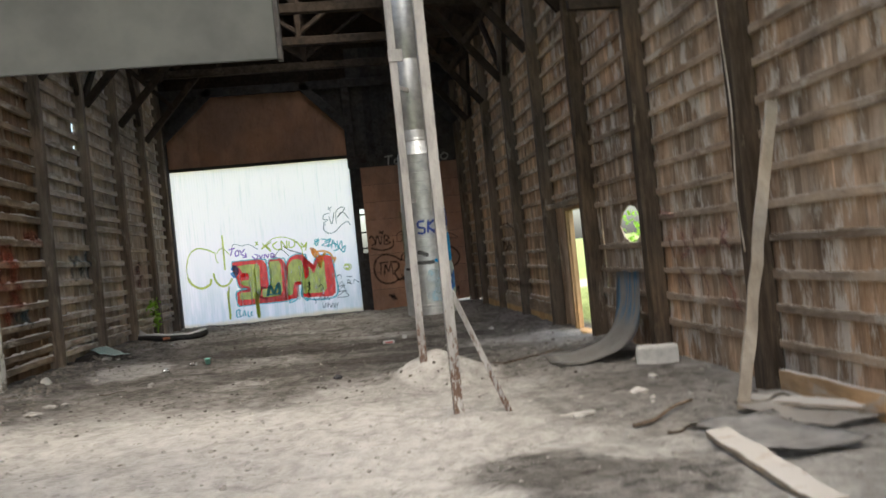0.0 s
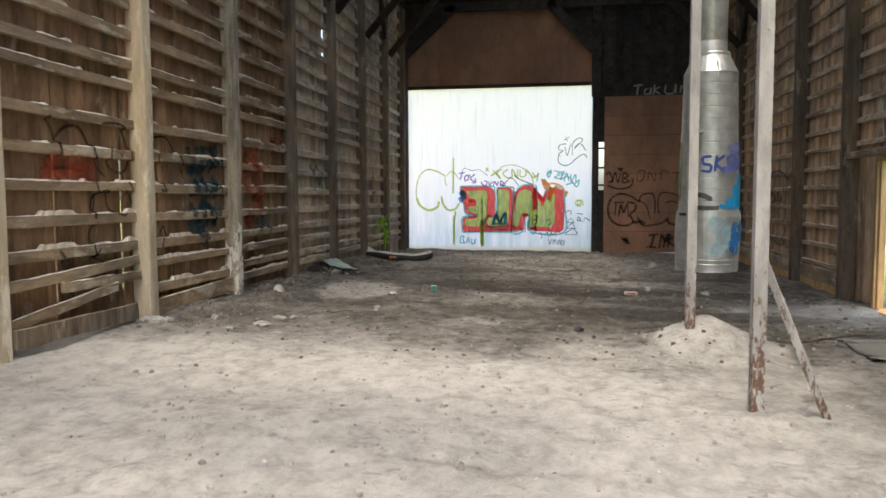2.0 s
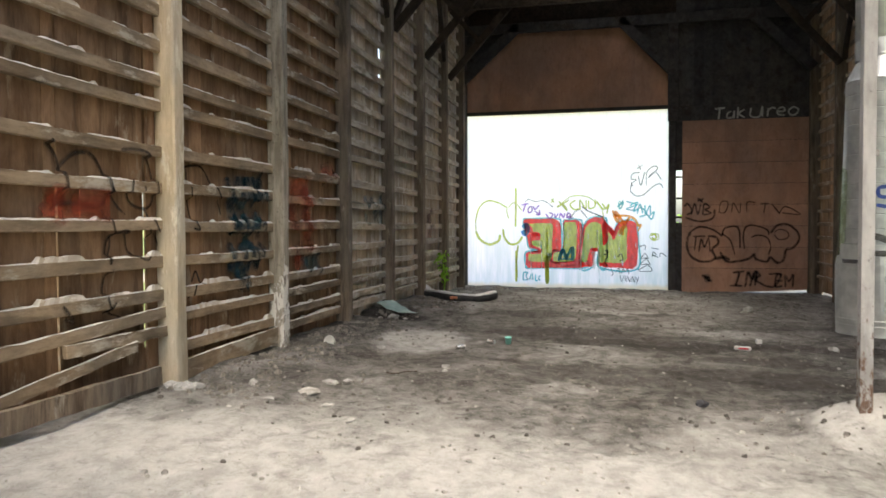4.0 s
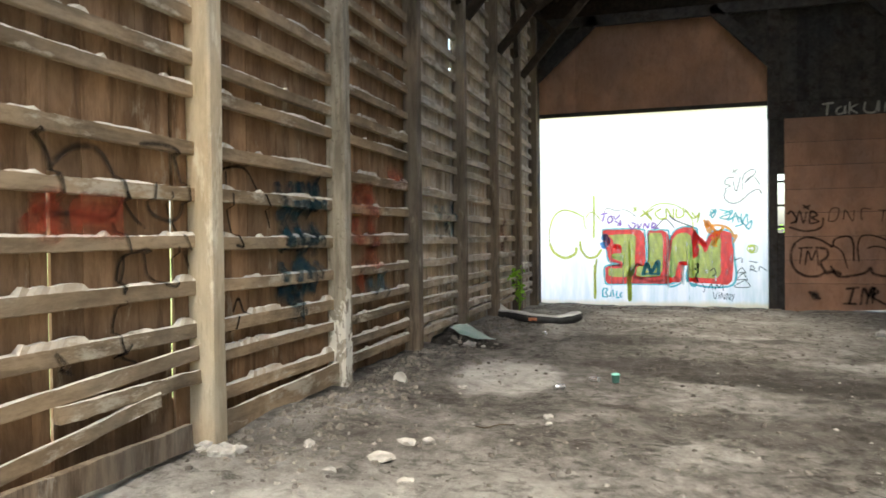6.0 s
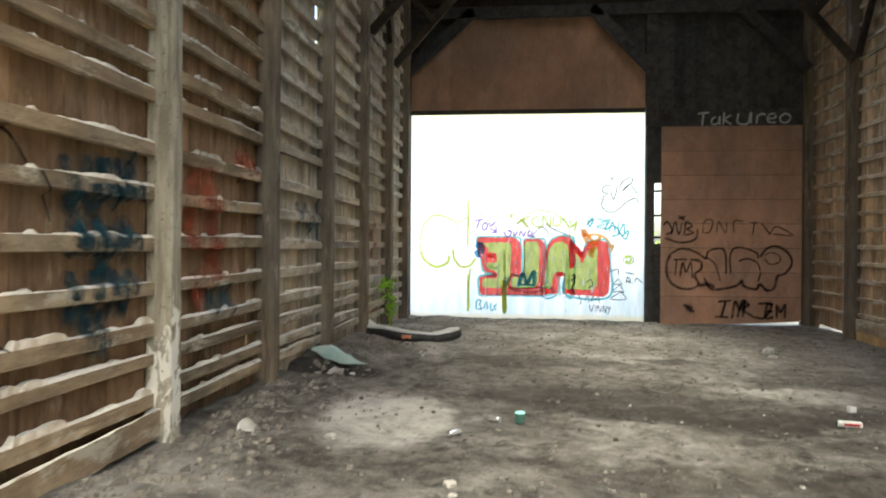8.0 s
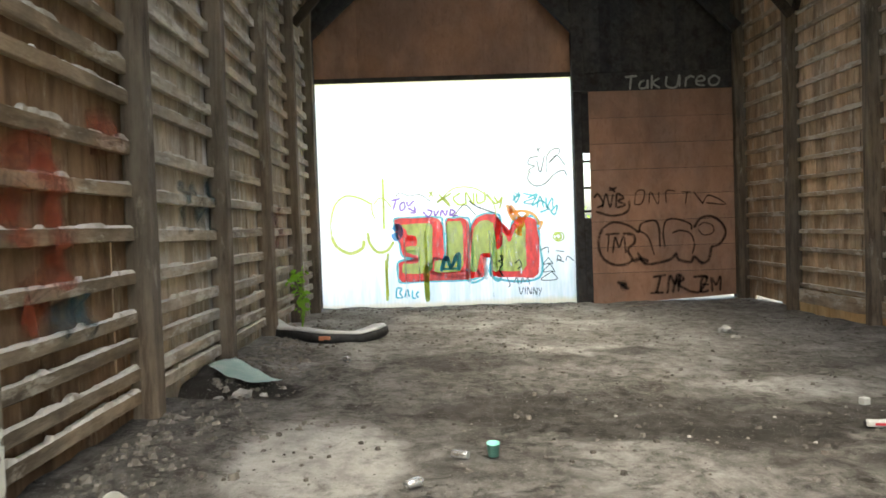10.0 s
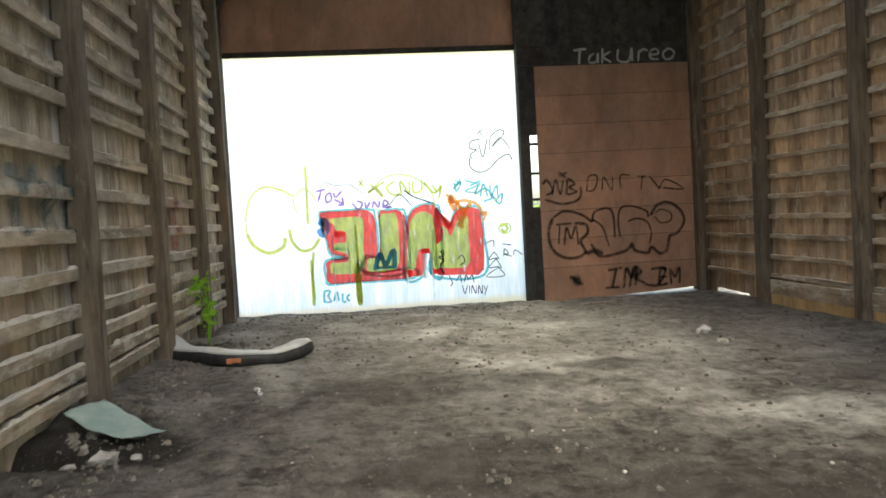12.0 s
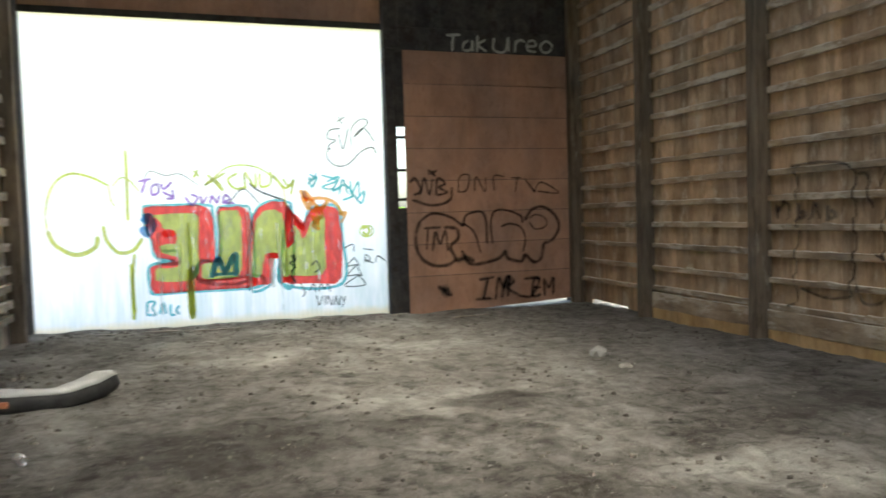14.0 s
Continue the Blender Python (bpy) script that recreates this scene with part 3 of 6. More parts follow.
def step(v, low, high):
    t = np.clip((v - low) / (high - low), 0, 1)
    return t * t * (3 - 2 * t)


def ground_height(x, y):
    x, y = np.asarray(x, float), np.asarray(y, float)
    z = np.interp(x, [-7, -5.4, -4.7, -3.6, -2.4, -0.5, 1.0, 4.0, 6], [0.0, 0.22, 0.17, 0.10, 0.075, 0.02, 0.0, -0.05, -0.06])
    z = z * (1 - 0.75 * step(y, 18.5, 23.5)) - 0.05 * step(y, 17, 23)
    inside = step(x, -5.6, -5.2) * (1 - step(x, 4.1, 4.6)) * step(y, -2, 0)
    z = z + inside * (0.024 * lattice(x, y, 0.9, 3) + 0.017 * lattice(x, y, 0.31, 4) + 0.011 * lattice(x, y, 0.13, 5))
    for cx, cy, r, h in ((0.92, 9.80, 0.86, 0.36), (0.82, 7.3, 0.38, 0.06), (-4.95, 10.6, 0.7, 0.06), (-5.05, 16.2, 0.8, 0.10), (-4.9, 13.0, 0.8, 0.05), (2.2, 10.6, 0.8, 0.02), (1.4, 13.6, 1.2, 0.03), (-4.6, 22.6, 0.8, 0.06)):
        d = np.hypot(x - cx, y - cy) / r
        if h > 0.2:
            z = z + h * np.clip(1.02 - d - 0.10 * lattice(x, y, 0.25, 9), 0, 0.93) ** 1.25
            continue
        z = z + h * (1 - step(d + 0.18 * lattice(x, y, 0.25, 9), 0.0, 1.0))
    d = np.hypot((x + 5.15) / 0.5, (y - 15.05) / 0.28)
    return z - 0.16 * (1 - step(d, 0.2, 1.0))


def on_ground(x, y):
    return float(ground_height(x, y))


def make_floor():
    def spread(low, high, fine):
        out = [2.0, 6.0, 15.0, 40.0, 120.0, 400.0, 1500.0]
        return np.r_[[low - d for d in reversed(out)], np.arange(low, high, fine), [high + d for d in out]]

    xs, ys = spread(-5.8, 4.4, 0.045), spread(-1.5, 24.6, 0.05)
    gx, gy = np.meshgrid(xs, ys, indexing="ij")
    gz = ground_height(gx, gy)
    verts = np.stack([gx, gy, gz], -1).reshape(-1, 3)
    nx, ny = len(xs), len(ys)
    k = (np.arange(nx - 1)[:, None] * ny + np.arange(ny - 1)).reshape(-1)
    faces = np.stack([k, k + ny, k + ny + 1, k + 1], -1)
    data = bpy.data.meshes.new("ground")
    data.from_pydata(verts.tolist(), [], faces.tolist())
    data.materials.append(ground_mat)
    data.shade_smooth()
    tagged(new("ground", data), "dusty grey earth floor with dark soil patches", "ground", kind="structure")


make_floor()

# ---- side walls: posts, girts and upright boards ----
GIRT_BOTTOMS = [0.40, 0.80, 0.97, 1.285, 1.61, 1.96, 2.30, 2.71, 2.95, 3.25, 3.58, 3.88, 4.2, 4.52, 4.85, 5.18, 5.5, 5.83, 6.15, 6.5, 6.85]
EAST_GIRTS = [0.33 + 0.327 * k for k in range(21)]


def depth_on(side, z, y):
    """How far the wall's face stands off its boarding at a height: the girts are proud of the boards."""
    for b in (GIRT_BOTTOMS if side < 0 else EAST_GIRTS):
        if b - 0.012 < z < b + 0.115:
            return 0.088 if side < 0 else 0.068 if y > 11.9 else 0.044
    return 0.02


def make_side(side):
    rng = random.Random(11 if side < 0 else 12)
    name = "wall_west" if side < 0 else "wall_east"
    wall = thing(name, "tall timber barn wall of upright boards, girts and posts" if side < 0 else "tall greyed timber barn wall with girts and posts", "wall", kind="structure")
    face, board_x = (WEST_FACE, WEST_BOARD) if side < 0 else (EAST_FACE, EAST_BOARD)
    posts = WEST_POSTS if side < 0 else EAST_POSTS
    depth = abs(board_x - face)
    shape = []
    for v in range(5):
        bm = bmesh.new()
        box(bm, -depth / 2 + 0.004, depth / 2, -0.085, 0.085, -0.5, EAVES - 0.02, 0.012)
        bmesh.ops.subdivide_edges(bm, edges=[e for e in bm.edges if abs(e.verts[0].co.z - e.verts[1].co.z) > 2], cuts=14)
        for q in bm.verts:
            q.co.x += rng.uniform(-0.006, 0.006) if abs(q.co.z) < 6.5 else 0
            q.co.y += rng.uniform(-0.006, 0.006)
        shape.append(bm)
    kinds = [mesh_data("post", shape[0], post_wood if side < 0 else east_post), mesh_data("post", shape[1], post_wood if side < 0 else east_post), mesh_data("post", shape[2], pale_post), mesh_data("post", shape[3], far_post), mesh_data("post", shape[4], flaked_post)]
    for k, y in enumerate(posts):
        data = kinds[2] if side < 0 and y < 10 else kinds[4] if side < 0 and y < 13 else kinds[3] if y > 13 else kinds[k % 2]
        lean = rng.uniform(-0.25, 0.25)
        ob = shared("post", data, wall, pose((face + board_x) / 2, y, 0, lean, 0, 0 if side < 0 else 180))
        if data is kinds[2]:
            tagged(ob, "pale limewashed square timber post")
        if data is kinds[4]:
            tagged(ob, "grey square post with flaking white paint")
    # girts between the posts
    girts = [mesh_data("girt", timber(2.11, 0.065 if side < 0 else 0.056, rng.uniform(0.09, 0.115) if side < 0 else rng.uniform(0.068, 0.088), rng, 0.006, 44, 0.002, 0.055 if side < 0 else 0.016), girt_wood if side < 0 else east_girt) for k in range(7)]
    # far west bays get girts coloured lighter for the light that reaches them
    bleached = [mesh_data("girt", timber(2.11, 0.065, rng.uniform(0.09, 0.115), rng, 0.006, 44, 0.002, 0.04), far_west_girt) for k in range(4)] if side < 0 else girts
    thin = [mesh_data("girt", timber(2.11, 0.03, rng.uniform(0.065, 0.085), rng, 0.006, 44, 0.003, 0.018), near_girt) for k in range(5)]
    ends = [SOUTH] + list(posts)
    for a, b in zip(ends, ends[1:]):
        length = b - a - (0.17 if a != SOUTH else 0.085)
        low = [0.44, 0.74] if 9 < a < 10 else [0.33, 0.51, 0.75] if a > 10 else GIRT_BOTTOMS[:2]
        for z in (low + GIRT_BOTTOMS[2:] if side < 0 else EAST_GIRTS):
            if side > 0 and ((11 < a < 12.5 and z < 2.1) or (9 < a < 10 and 1.5 < z < 1.8)):
                continue
            if side < 0 and 7 < a < 8 and z < 0.9:
                continue
            tip = rng.uniform(-0.35, 0.35)
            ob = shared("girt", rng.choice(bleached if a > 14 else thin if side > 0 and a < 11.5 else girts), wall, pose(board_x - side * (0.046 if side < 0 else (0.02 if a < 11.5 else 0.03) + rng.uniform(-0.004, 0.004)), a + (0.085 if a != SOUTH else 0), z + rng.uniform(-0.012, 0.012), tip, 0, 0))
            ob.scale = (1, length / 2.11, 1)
    # boards
    board_sets = {}

    def board(y0, y1, z0, z1, cut0=0.0, cut1=0.0, batten=0):
        key = (round(y1 - y0, 3), round(z0, 2), round(z1, 2), round(cut0, 3), round(cut1, 3), (2 if y0 > 13.4 else 1) if side > 0 else int(y0 > 14.4))
        if key not in board_sets:
            bm = bmesh.new()
            w = (y1 - y0) / 2
            low = [bm.verts.new((x, y, z0 + (cut0 if y > 0 else 0))) for x, y in ((-0.012, -w), (0.012, -w), (0.012, w), (-0.012, w))]
            high = [bm.verts.new((x, y, z1 + (cut1 if y > 0 else 0))) for x, y in ((-0.012, -w), (0.012, -w), (0.012, w), (-0.012, w))]
            for s in range(4):
                bm.faces.new((low[s], low[(s + 1) % 4], high[(s + 1) % 4], high[s]))
            bm.faces.new(low[::-1]), bm.faces.new(high)
            board_sets[key] = mesh_data("board", bm, (board_wood, far_west_wood if side < 0 else east_wood, far_east_wood)[key[-1]])
        out = board_x + side * (0.014 + (0.006 if batten else 0.0) + rng.uniform(0, 0.003))
        shared("board", board_sets[key], wall, Matrix.Translation((out, (y0 + y1) / 2, 0)))

    slits = {8.32: 0.034, 9.40: 0.034, 13.86: 0.034} if side < 0 else {11.68: 0.034}
    if side < 0:
        slits.update({p - 0.19: 0.15 for p in WEST_POSTS if p > 15})
    y, n, width = SOUTH, 0, 0.24 if side < 0 else 0.165
    while y < NORTH - 0.02:
        top = min(y + width, NORTH)
        gap = 0.0
        for s in slits:
            if y < s <= top:
                top, gap = s, slits[s]
        z0 = -0.25
        if side > 0 and 12.0 <= (y + top) / 2 <= 13.34:
            board(y, top, 2.07, EAVES, batten=n % 2)
        elif side > 0 and 10.15 < (y + top) / 2 < 10.93:
            def edge(v, sign):
                q = max(0.0, 1 - ((v - 10.54) / 0.40) ** 2)
                return 1.66 + sign * (0.27 * math.sqrt(q) + 0.012 * math.sin(40 * v))
            board(y, top, z0, edge(y, -1), 0, edge(top, -1) - edge(y, -1), n % 2)
            board(y, top, edge(y, 1), EAVES, edge(top, 1) - edge(y, 1), 0, n % 2)
        elif side > 0 and 22.2 < y < 23.3:
            board(y, top, 0.02 - 0.02 * (23.3 - y), EAVES, batten=n % 2)
        else:
            board(y, top, z0, EAVES, batten=n % 2)
        if gap > 0.1:
            # a narrow whitewashed board in the corner of the post
            for z0, z1 in ((-0.25, 4.35), (4.42, 4.7), (4.95, EAVES)) if y < 17 else ((-0.25, EAVES),):
                bm = bmesh.new()
                box(bm, -0.01, 0.01, 0.002, gap - 0.002, z0, z1, 0.002)
                strip = part("corner_board", bm, white_board, wall)
                strip.location = (board_x + side * 0.016, top, 0)
        y, n = top + (gap if gap else -0.004 if n % 2 else 0.004), n + 1
    # strips nailed over the upper part of the gaps from outside
    for s in (q for q in slits if slits[q] < 0.1):
        bm = bmesh.new()
        low = 2.05 if s < 12 else 1.75 if s < 15 else 3.6
        box(bm, -0.01, 0.01, -0.05, 0.05, low, EAVES, 0.002)
        box(bm, -0.01, 0.01, -0.05, 0.05, -0.25, 0.55, 0.002)
        cover = part("cover_strip", bm, board_wood, wall)
        cover.location = (board_x + side * 0.048, s + 0.017, 0)
    # wall plate
    bm = bmesh.new()
    beam(bm, (board_x - side * 0.1, SOUTH, EAVES + 0.08), (board_x - side * 0.1, NORTH, EAVES + 0.08), 0.2, 0.2)
    part("wall_plate", bm, truss_wood, wall)
    return wall


west = make_side(-1)
east = make_side(1)


# ---- north wall ----
def make_north():
    wall = thing("wall_north", "dark timber end wall with brown sheeting over the gate", "wall", kind="structure")
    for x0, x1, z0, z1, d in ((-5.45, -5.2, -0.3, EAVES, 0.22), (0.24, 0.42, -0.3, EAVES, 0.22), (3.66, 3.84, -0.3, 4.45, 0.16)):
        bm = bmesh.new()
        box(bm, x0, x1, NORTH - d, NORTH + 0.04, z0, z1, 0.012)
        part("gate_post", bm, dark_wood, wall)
    bm = bmesh.new()
    box(bm, 0.42, 3.84, NORTH - 0.14, NORTH + 0.04, 4.38, 4.80, 0.01)
    part("lintel", bm, dark_wood, wall, "dark lintel beam with chalked lettering")
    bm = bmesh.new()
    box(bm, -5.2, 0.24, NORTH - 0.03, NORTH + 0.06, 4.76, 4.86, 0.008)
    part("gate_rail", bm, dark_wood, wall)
    # brown sheets over the gate, one beside the other
    rng = random.Random(3)
    x = -5.2
    while x < 0.2:
        top = min(x + 0.91, 0.24)
        bm = bmesh.new()
        lap = 0.011 * (round(x * 100) % 2)
        box(bm, x - 0.01, min(top + 0.01, 0.24), NORTH + lap, NORTH + lap + 0.01, 4.855, 7.02, 0.002)
        part("sheet", bm, plywood, wall)
        x = top
    # dark boards above the tall door, and the gable
    x = 0.42
    while x < 3.84:
        bm = bmesh.new()
        lap = 0.012 * (round(x / 0.228) % 2)
        box(bm, x - 0.008, min(x + 0.236, 3.95), NORTH - 0.06 + lap, NORTH - 0.049 + lap, 4.79, 8.2, 0.002)
        part("dark_board", bm, dark_wood, wall)
        x += 0.228
    mid = (WEST_BOARD + EAST_BOARD) / 2
    bm = bmesh.new()
    low = [(WEST_BOARD - 0.05, 6.98), (EAST_BOARD + 0.05, 6.98), (EAST_BOARD + 0.05, EAVES + 0.2), (mid, RIDGE), (WEST_BOARD - 0.05, EAVES + 0.2)]
    a = [bm.verts.new((x, NORTH + 0.06, z)) for x, z in low]
    b = [bm.verts.new((x, NORTH + 0.1, z)) for x, z in low]
    for k in range(5):
        bm.faces.new((a[k], a[(k + 1) % 5], b[(k + 1) % 5], b[k]))
    bm.faces.new(a), bm.faces.new(b[::-1])
    bmesh.ops.recalc_face_normals(bm, faces=bm.faces)
    part("gable", bm, roof_wood, wall)
    return wall


north = make_north()


def make_gate():
    """The wide gate of ribbed translucent sheets."""
    gate = thing("gate", "wide translucent white sheet gate covered in graffiti", "gate", kind="structure")
    x = -5.2
    while x < 0.2:
        top = min(x + 0.91, 0.24)
        bm = bmesh.new()
        n = int((top - x) / 0.0127)
        cols = []
        for k in range(n + 1):
            u = x + (top - x) * k / n
            d = NORTH - 0.004 + 0.002 * math.cos(math.tau * (u + 5.2) / 0.076)
            cols.append([bm.verts.new((u, d, z)) for z in (-0.25, 1.6, 3.2, 4.78)])
        for a, b in zip(cols, cols[1:]):
            for s in range(3):
                bm.faces.new((a[s], b[s], b[s + 1], a[s + 1]))
        part("ribbed_sheet", bm, gate_sheet, gate, smooth=True)
        x = top
    return gate


gate = make_gate()


def make_tall_door():
    door = thing("door_1", "tall brown boarded door with black graffiti, lit gap under it", "door", kind="structure")
    rng = random.Random(8)
    for k in range(8):
        bm = bmesh.new()
        z0, z1 = 4.385 * k / 8, 4.385 * (k + 1) / 8
        lap = 0.004 * (k % 2)
        tilt = 0.15 if k == 0 else 0.0
        for v in box(bm, 0.575, 3.70, NORTH - 0.165 + lap, NORTH - 0.15 + 3 * lap, z0 + 0.009 - (0.14 if k == 0 else 0), z1 + (0.02 if k == 7 else 0), 0.002):
            if k == 0 and v.co.z < 0:
                v.co.z += tilt * (v.co.x - 0.575) / 3.1
        part("panel", bm, plywood, door)
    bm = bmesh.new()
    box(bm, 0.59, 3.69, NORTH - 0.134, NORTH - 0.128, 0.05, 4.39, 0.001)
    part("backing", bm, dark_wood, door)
    bm = bmesh.new()
    for z in (0.35, 2.2, 4.1):
        box(bm, 0.6, 3.68, NORTH - 0.126, NORTH - 0.09, z, z + 0.12, 0.004)
    part("ledge", bm, plywood, door)
    # the gap beside the door is crossed by three bars
    bm = bmesh.new()
    box(bm, 0.42, 0.60, NORTH - 0.085, NORTH - 0.04, -0.25, 1.74, 0.01)
    box(bm, 0.42, 0.60, NORTH - 0.085, NORTH - 0.04, 3.12, 4.45, 0.01)
    for z in (1.86, 2.36, 2.92):
        box(bm, 0.42, 0.60, NORTH - 0.08, NORTH - 0.05, z, z + 0.05, 0.006)
    part("side_batten", bm, dark_wood, door)
    return door


tall_door = make_tall_door()


# ---- south wall: wide open, it lets the daylight in ----
def make_south():
    wall = thing("wall_south", "timber end wall with a wide open doorway", "wall", kind="structure")
    bm = bmesh.new()
    box(bm, WEST_BOARD - 0.05, -4.6, SOUTH - 0.1, SOUTH, -0.2, EAVES)
    box(bm, 3.2, EAST_BOARD + 0.05, SOUTH - 0.1, SOUTH, -0.2, EAVES)
    box(bm, -4.6, 3.2, SOUTH - 0.1, SOUTH, 4.6, EAVES)
    part("boarding", bm, board_wood, wall)
    mid = (WEST_BOARD + EAST_BOARD) / 2
    bm = bmesh.new()
    a = [bm.verts.new((x, SOUTH - 0.05, z)) for x, z in ((WEST_BOARD - 0.05, EAVES), (EAST_BOARD + 0.05, EAVES), (mid, RIDGE))]
    b = [bm.verts.new((v.co.x, SOUTH - 0.09, v.co.z)) for v in a]
    for k in range(3):
        bm.faces.new((a[k], a[(k + 1) % 3], b[(k + 1) % 3], b[k]))
    bm.faces.new(a), bm.faces.new(b[::-1])
    bmesh.ops.recalc_face_normals(bm, faces=bm.faces)
    part("gable", bm, board_wood, wall)


make_south()


# ---- roof ----
def make_roof():
    mid, half = (WEST_BOARD + EAST_BOARD) / 2, (EAST_BOARD - WEST_BOARD) / 2 + 0.35
    bm = bmesh.new()
    drop = (RIDGE - EAVES - 0.2) / (half - 0.35)
    for side in (-1, 1):
        top = mid + side * RIDGE_GAP
        pts = [(top, RIDGE - drop * RIDGE_GAP), (mid + side * half, RIDGE - drop * half)]
        quad = [bm.verts.new((x, y, z + 0.02)) for (x, z), y in ((pts[0], CLAD_FROM), (pts[1], CLAD_FROM), (pts[1], NORTH + 0.3), (pts[0], NORTH + 0.3))]
        bm.faces.new(quad)
    bmesh.ops.solidify(bm, geom=bm.faces[:], thickness=0.03)
    for side in (-1, 1):
        x = mid + side * RIDGE_GAP
        quad = [bm.verts.new(q) for q in ((mid, 19.0, RIDGE + 0.02), (x, 19.0, RIDGE - drop * RIDGE_GAP + 0.024), (x, NORTH + 0.3, RIDGE - drop * RIDGE_GAP + 0.024), (mid, NORTH + 0.3, RIDGE + 0.02))]
        bm.faces.new(quad)
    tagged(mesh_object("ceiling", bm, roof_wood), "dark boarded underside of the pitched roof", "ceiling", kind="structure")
    for side in (-1, 1):
        for k in range(7):
            t = 0.06 + 0.15 * k
            x, z = mid + side * half * t, RIDGE - drop * half * t - 0.07
            bm = bmesh.new()
            beam(bm, (x, SOUTH, z), (x, NORTH + 0.05, z), 0.07, 0.11, 0.006)
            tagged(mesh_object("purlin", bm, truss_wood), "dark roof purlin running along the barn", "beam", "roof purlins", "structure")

    def truss(y):
        t = thing("roof_truss", "dark timber roof truss with knee braces", "roof truss", "roof trusses", "structure", (0, y, 0))
        w, e = WEST_FACE - 0.12, EAST_FACE + 0.12
        pieces = [("tie_beam", (w, 0, TIE + 0.1), (e, 0, TIE + 0.1), 0.16, 0.2), ("rafter", (w, 0.12, EAVES), (mid, 0.12, RIDGE - 0.25), 0.1, 0.18), ("rafter", (e, 0.12, EAVES), (mid, 0.12, RIDGE - 0.25), 0.1, 0.18), ("cross_brace", (WEST_FACE + 0.80, 0.0, 6.08), (WEST_FACE + 0.05, 0.0, TIE), 0.06, 0.11), ("cross_brace", (EAST_FACE - 0.80, 0.0, 6.02), (EAST_FACE - 0.05, 0.0, TIE), 0.06, 0.11),
                  ("king_post", (mid, 0, TIE + 0.2), (mid, 0, RIDGE - 0.1), 0.14, 0.14), ("strut", (mid, 0, TIE + 0.3), (mid - 2.3, 0, RIDGE - 1.75), 0.1, 0.1), ("strut", (mid, 0, TIE + 0.3), (mid + 2.3, 0, RIDGE - 1.75), 0.1, 0.1),
                  ("queen_post", (mid - 2.3, 0, TIE + 0.2), (mid - 2.3, 0, RIDGE - 1.8), 0.1, 0.1), ("queen_post", (mid + 2.3, 0, TIE + 0.2), (mid + 2.3, 0, RIDGE - 1.8), 0.1, 0.1),
                  ("knee_brace", (WEST_FACE - 0.03, 0.1, 5.28), (WEST_FACE + 1.5, 0.1, TIE + 0.1), 0.09, 0.16), ("knee_brace", (EAST_FACE + 0.03, 0.1, 5.2), (EAST_FACE - 1.5, 0.1, TIE + 0.1), 0.09, 0.16)]
        for name, a, b, w1, h1 in pieces:
            bm = bmesh.new()
            beam(bm, a, b, w1, h1, 0.01)
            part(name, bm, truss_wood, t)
        return t

    first = truss(BENTS[0])
    for y in BENTS[1:-1]:
        copy_thing(first, pose(0, y, 0))
    # the end frame over the gate has its own braces
    end = thing("end_truss", "dark timber frame with diagonal braces over the gate", "roof truss", "", "structure", (0, NORTH - 0.3, 0))
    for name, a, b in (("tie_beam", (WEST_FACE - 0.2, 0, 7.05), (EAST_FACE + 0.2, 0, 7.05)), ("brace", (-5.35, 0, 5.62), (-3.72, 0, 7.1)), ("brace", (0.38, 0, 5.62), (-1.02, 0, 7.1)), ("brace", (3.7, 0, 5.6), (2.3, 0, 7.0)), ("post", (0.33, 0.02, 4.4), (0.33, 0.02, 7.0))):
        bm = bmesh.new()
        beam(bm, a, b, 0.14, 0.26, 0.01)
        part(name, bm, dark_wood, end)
    # dark boarding closes the corners outside the braces
    for a, b, c in (((-5.3, 5.6), (-5.3, 6.98), (-3.75, 6.98)), ((0.3, 5.6), (-1.0, 6.98), (0.3, 6.98))):
        bm = bmesh.new()
        front = [bm.verts.new((x, 0.2, z)) for x, z in (a, b, c)]
        back = [bm.verts.new((x, 0.225, z)) for x, z in (a, b, c)]
        bm.faces.new(front), bm.faces.new(back[::-1])
        for k in range(3):
            bm.faces.new((front[k], front[(k + 1) % 3], back[(k + 1) % 3], back[k]))
        bmesh.ops.recalc_face_normals(bm, faces=bm.faces)
        part("corner_boarding", bm, dark_wood, end)
    # braces along the walls, and a short stub by the east posts
    for side, x in ((-1, WEST_FACE - 0.1), (1, EAST_FACE + 0.1)):
        for a, b in ((12.0, 13.4), (16.6, 15.2), (16.7, 18.0), (21.3, 19.8)):
            bm = bmesh.new()
            beam(bm, (x, a, 5.3), (x - side * 0.15, b, TIE + 0.15), 0.09, 0.13)
            tagged(mesh_object("wind_brace", bm, truss_wood), "dark diagonal brace between post and wall plate", "beam", "wind braces", "structure")
    bm = bmesh.new()
    beam(bm, (2.95, 9.6, 4.46), (3.84, 9.6, 4.46), 0.1, 0.14)
    beam(bm, (3.05, 9.6, 4.5), (3.62, 9.6, 5.5), 0.08, 0.1)
    tagged(mesh_object("bracket_beam", bm, truss_wood), "short dark beam bracketed off the wall post", "beam", kind="structure")


make_roof()


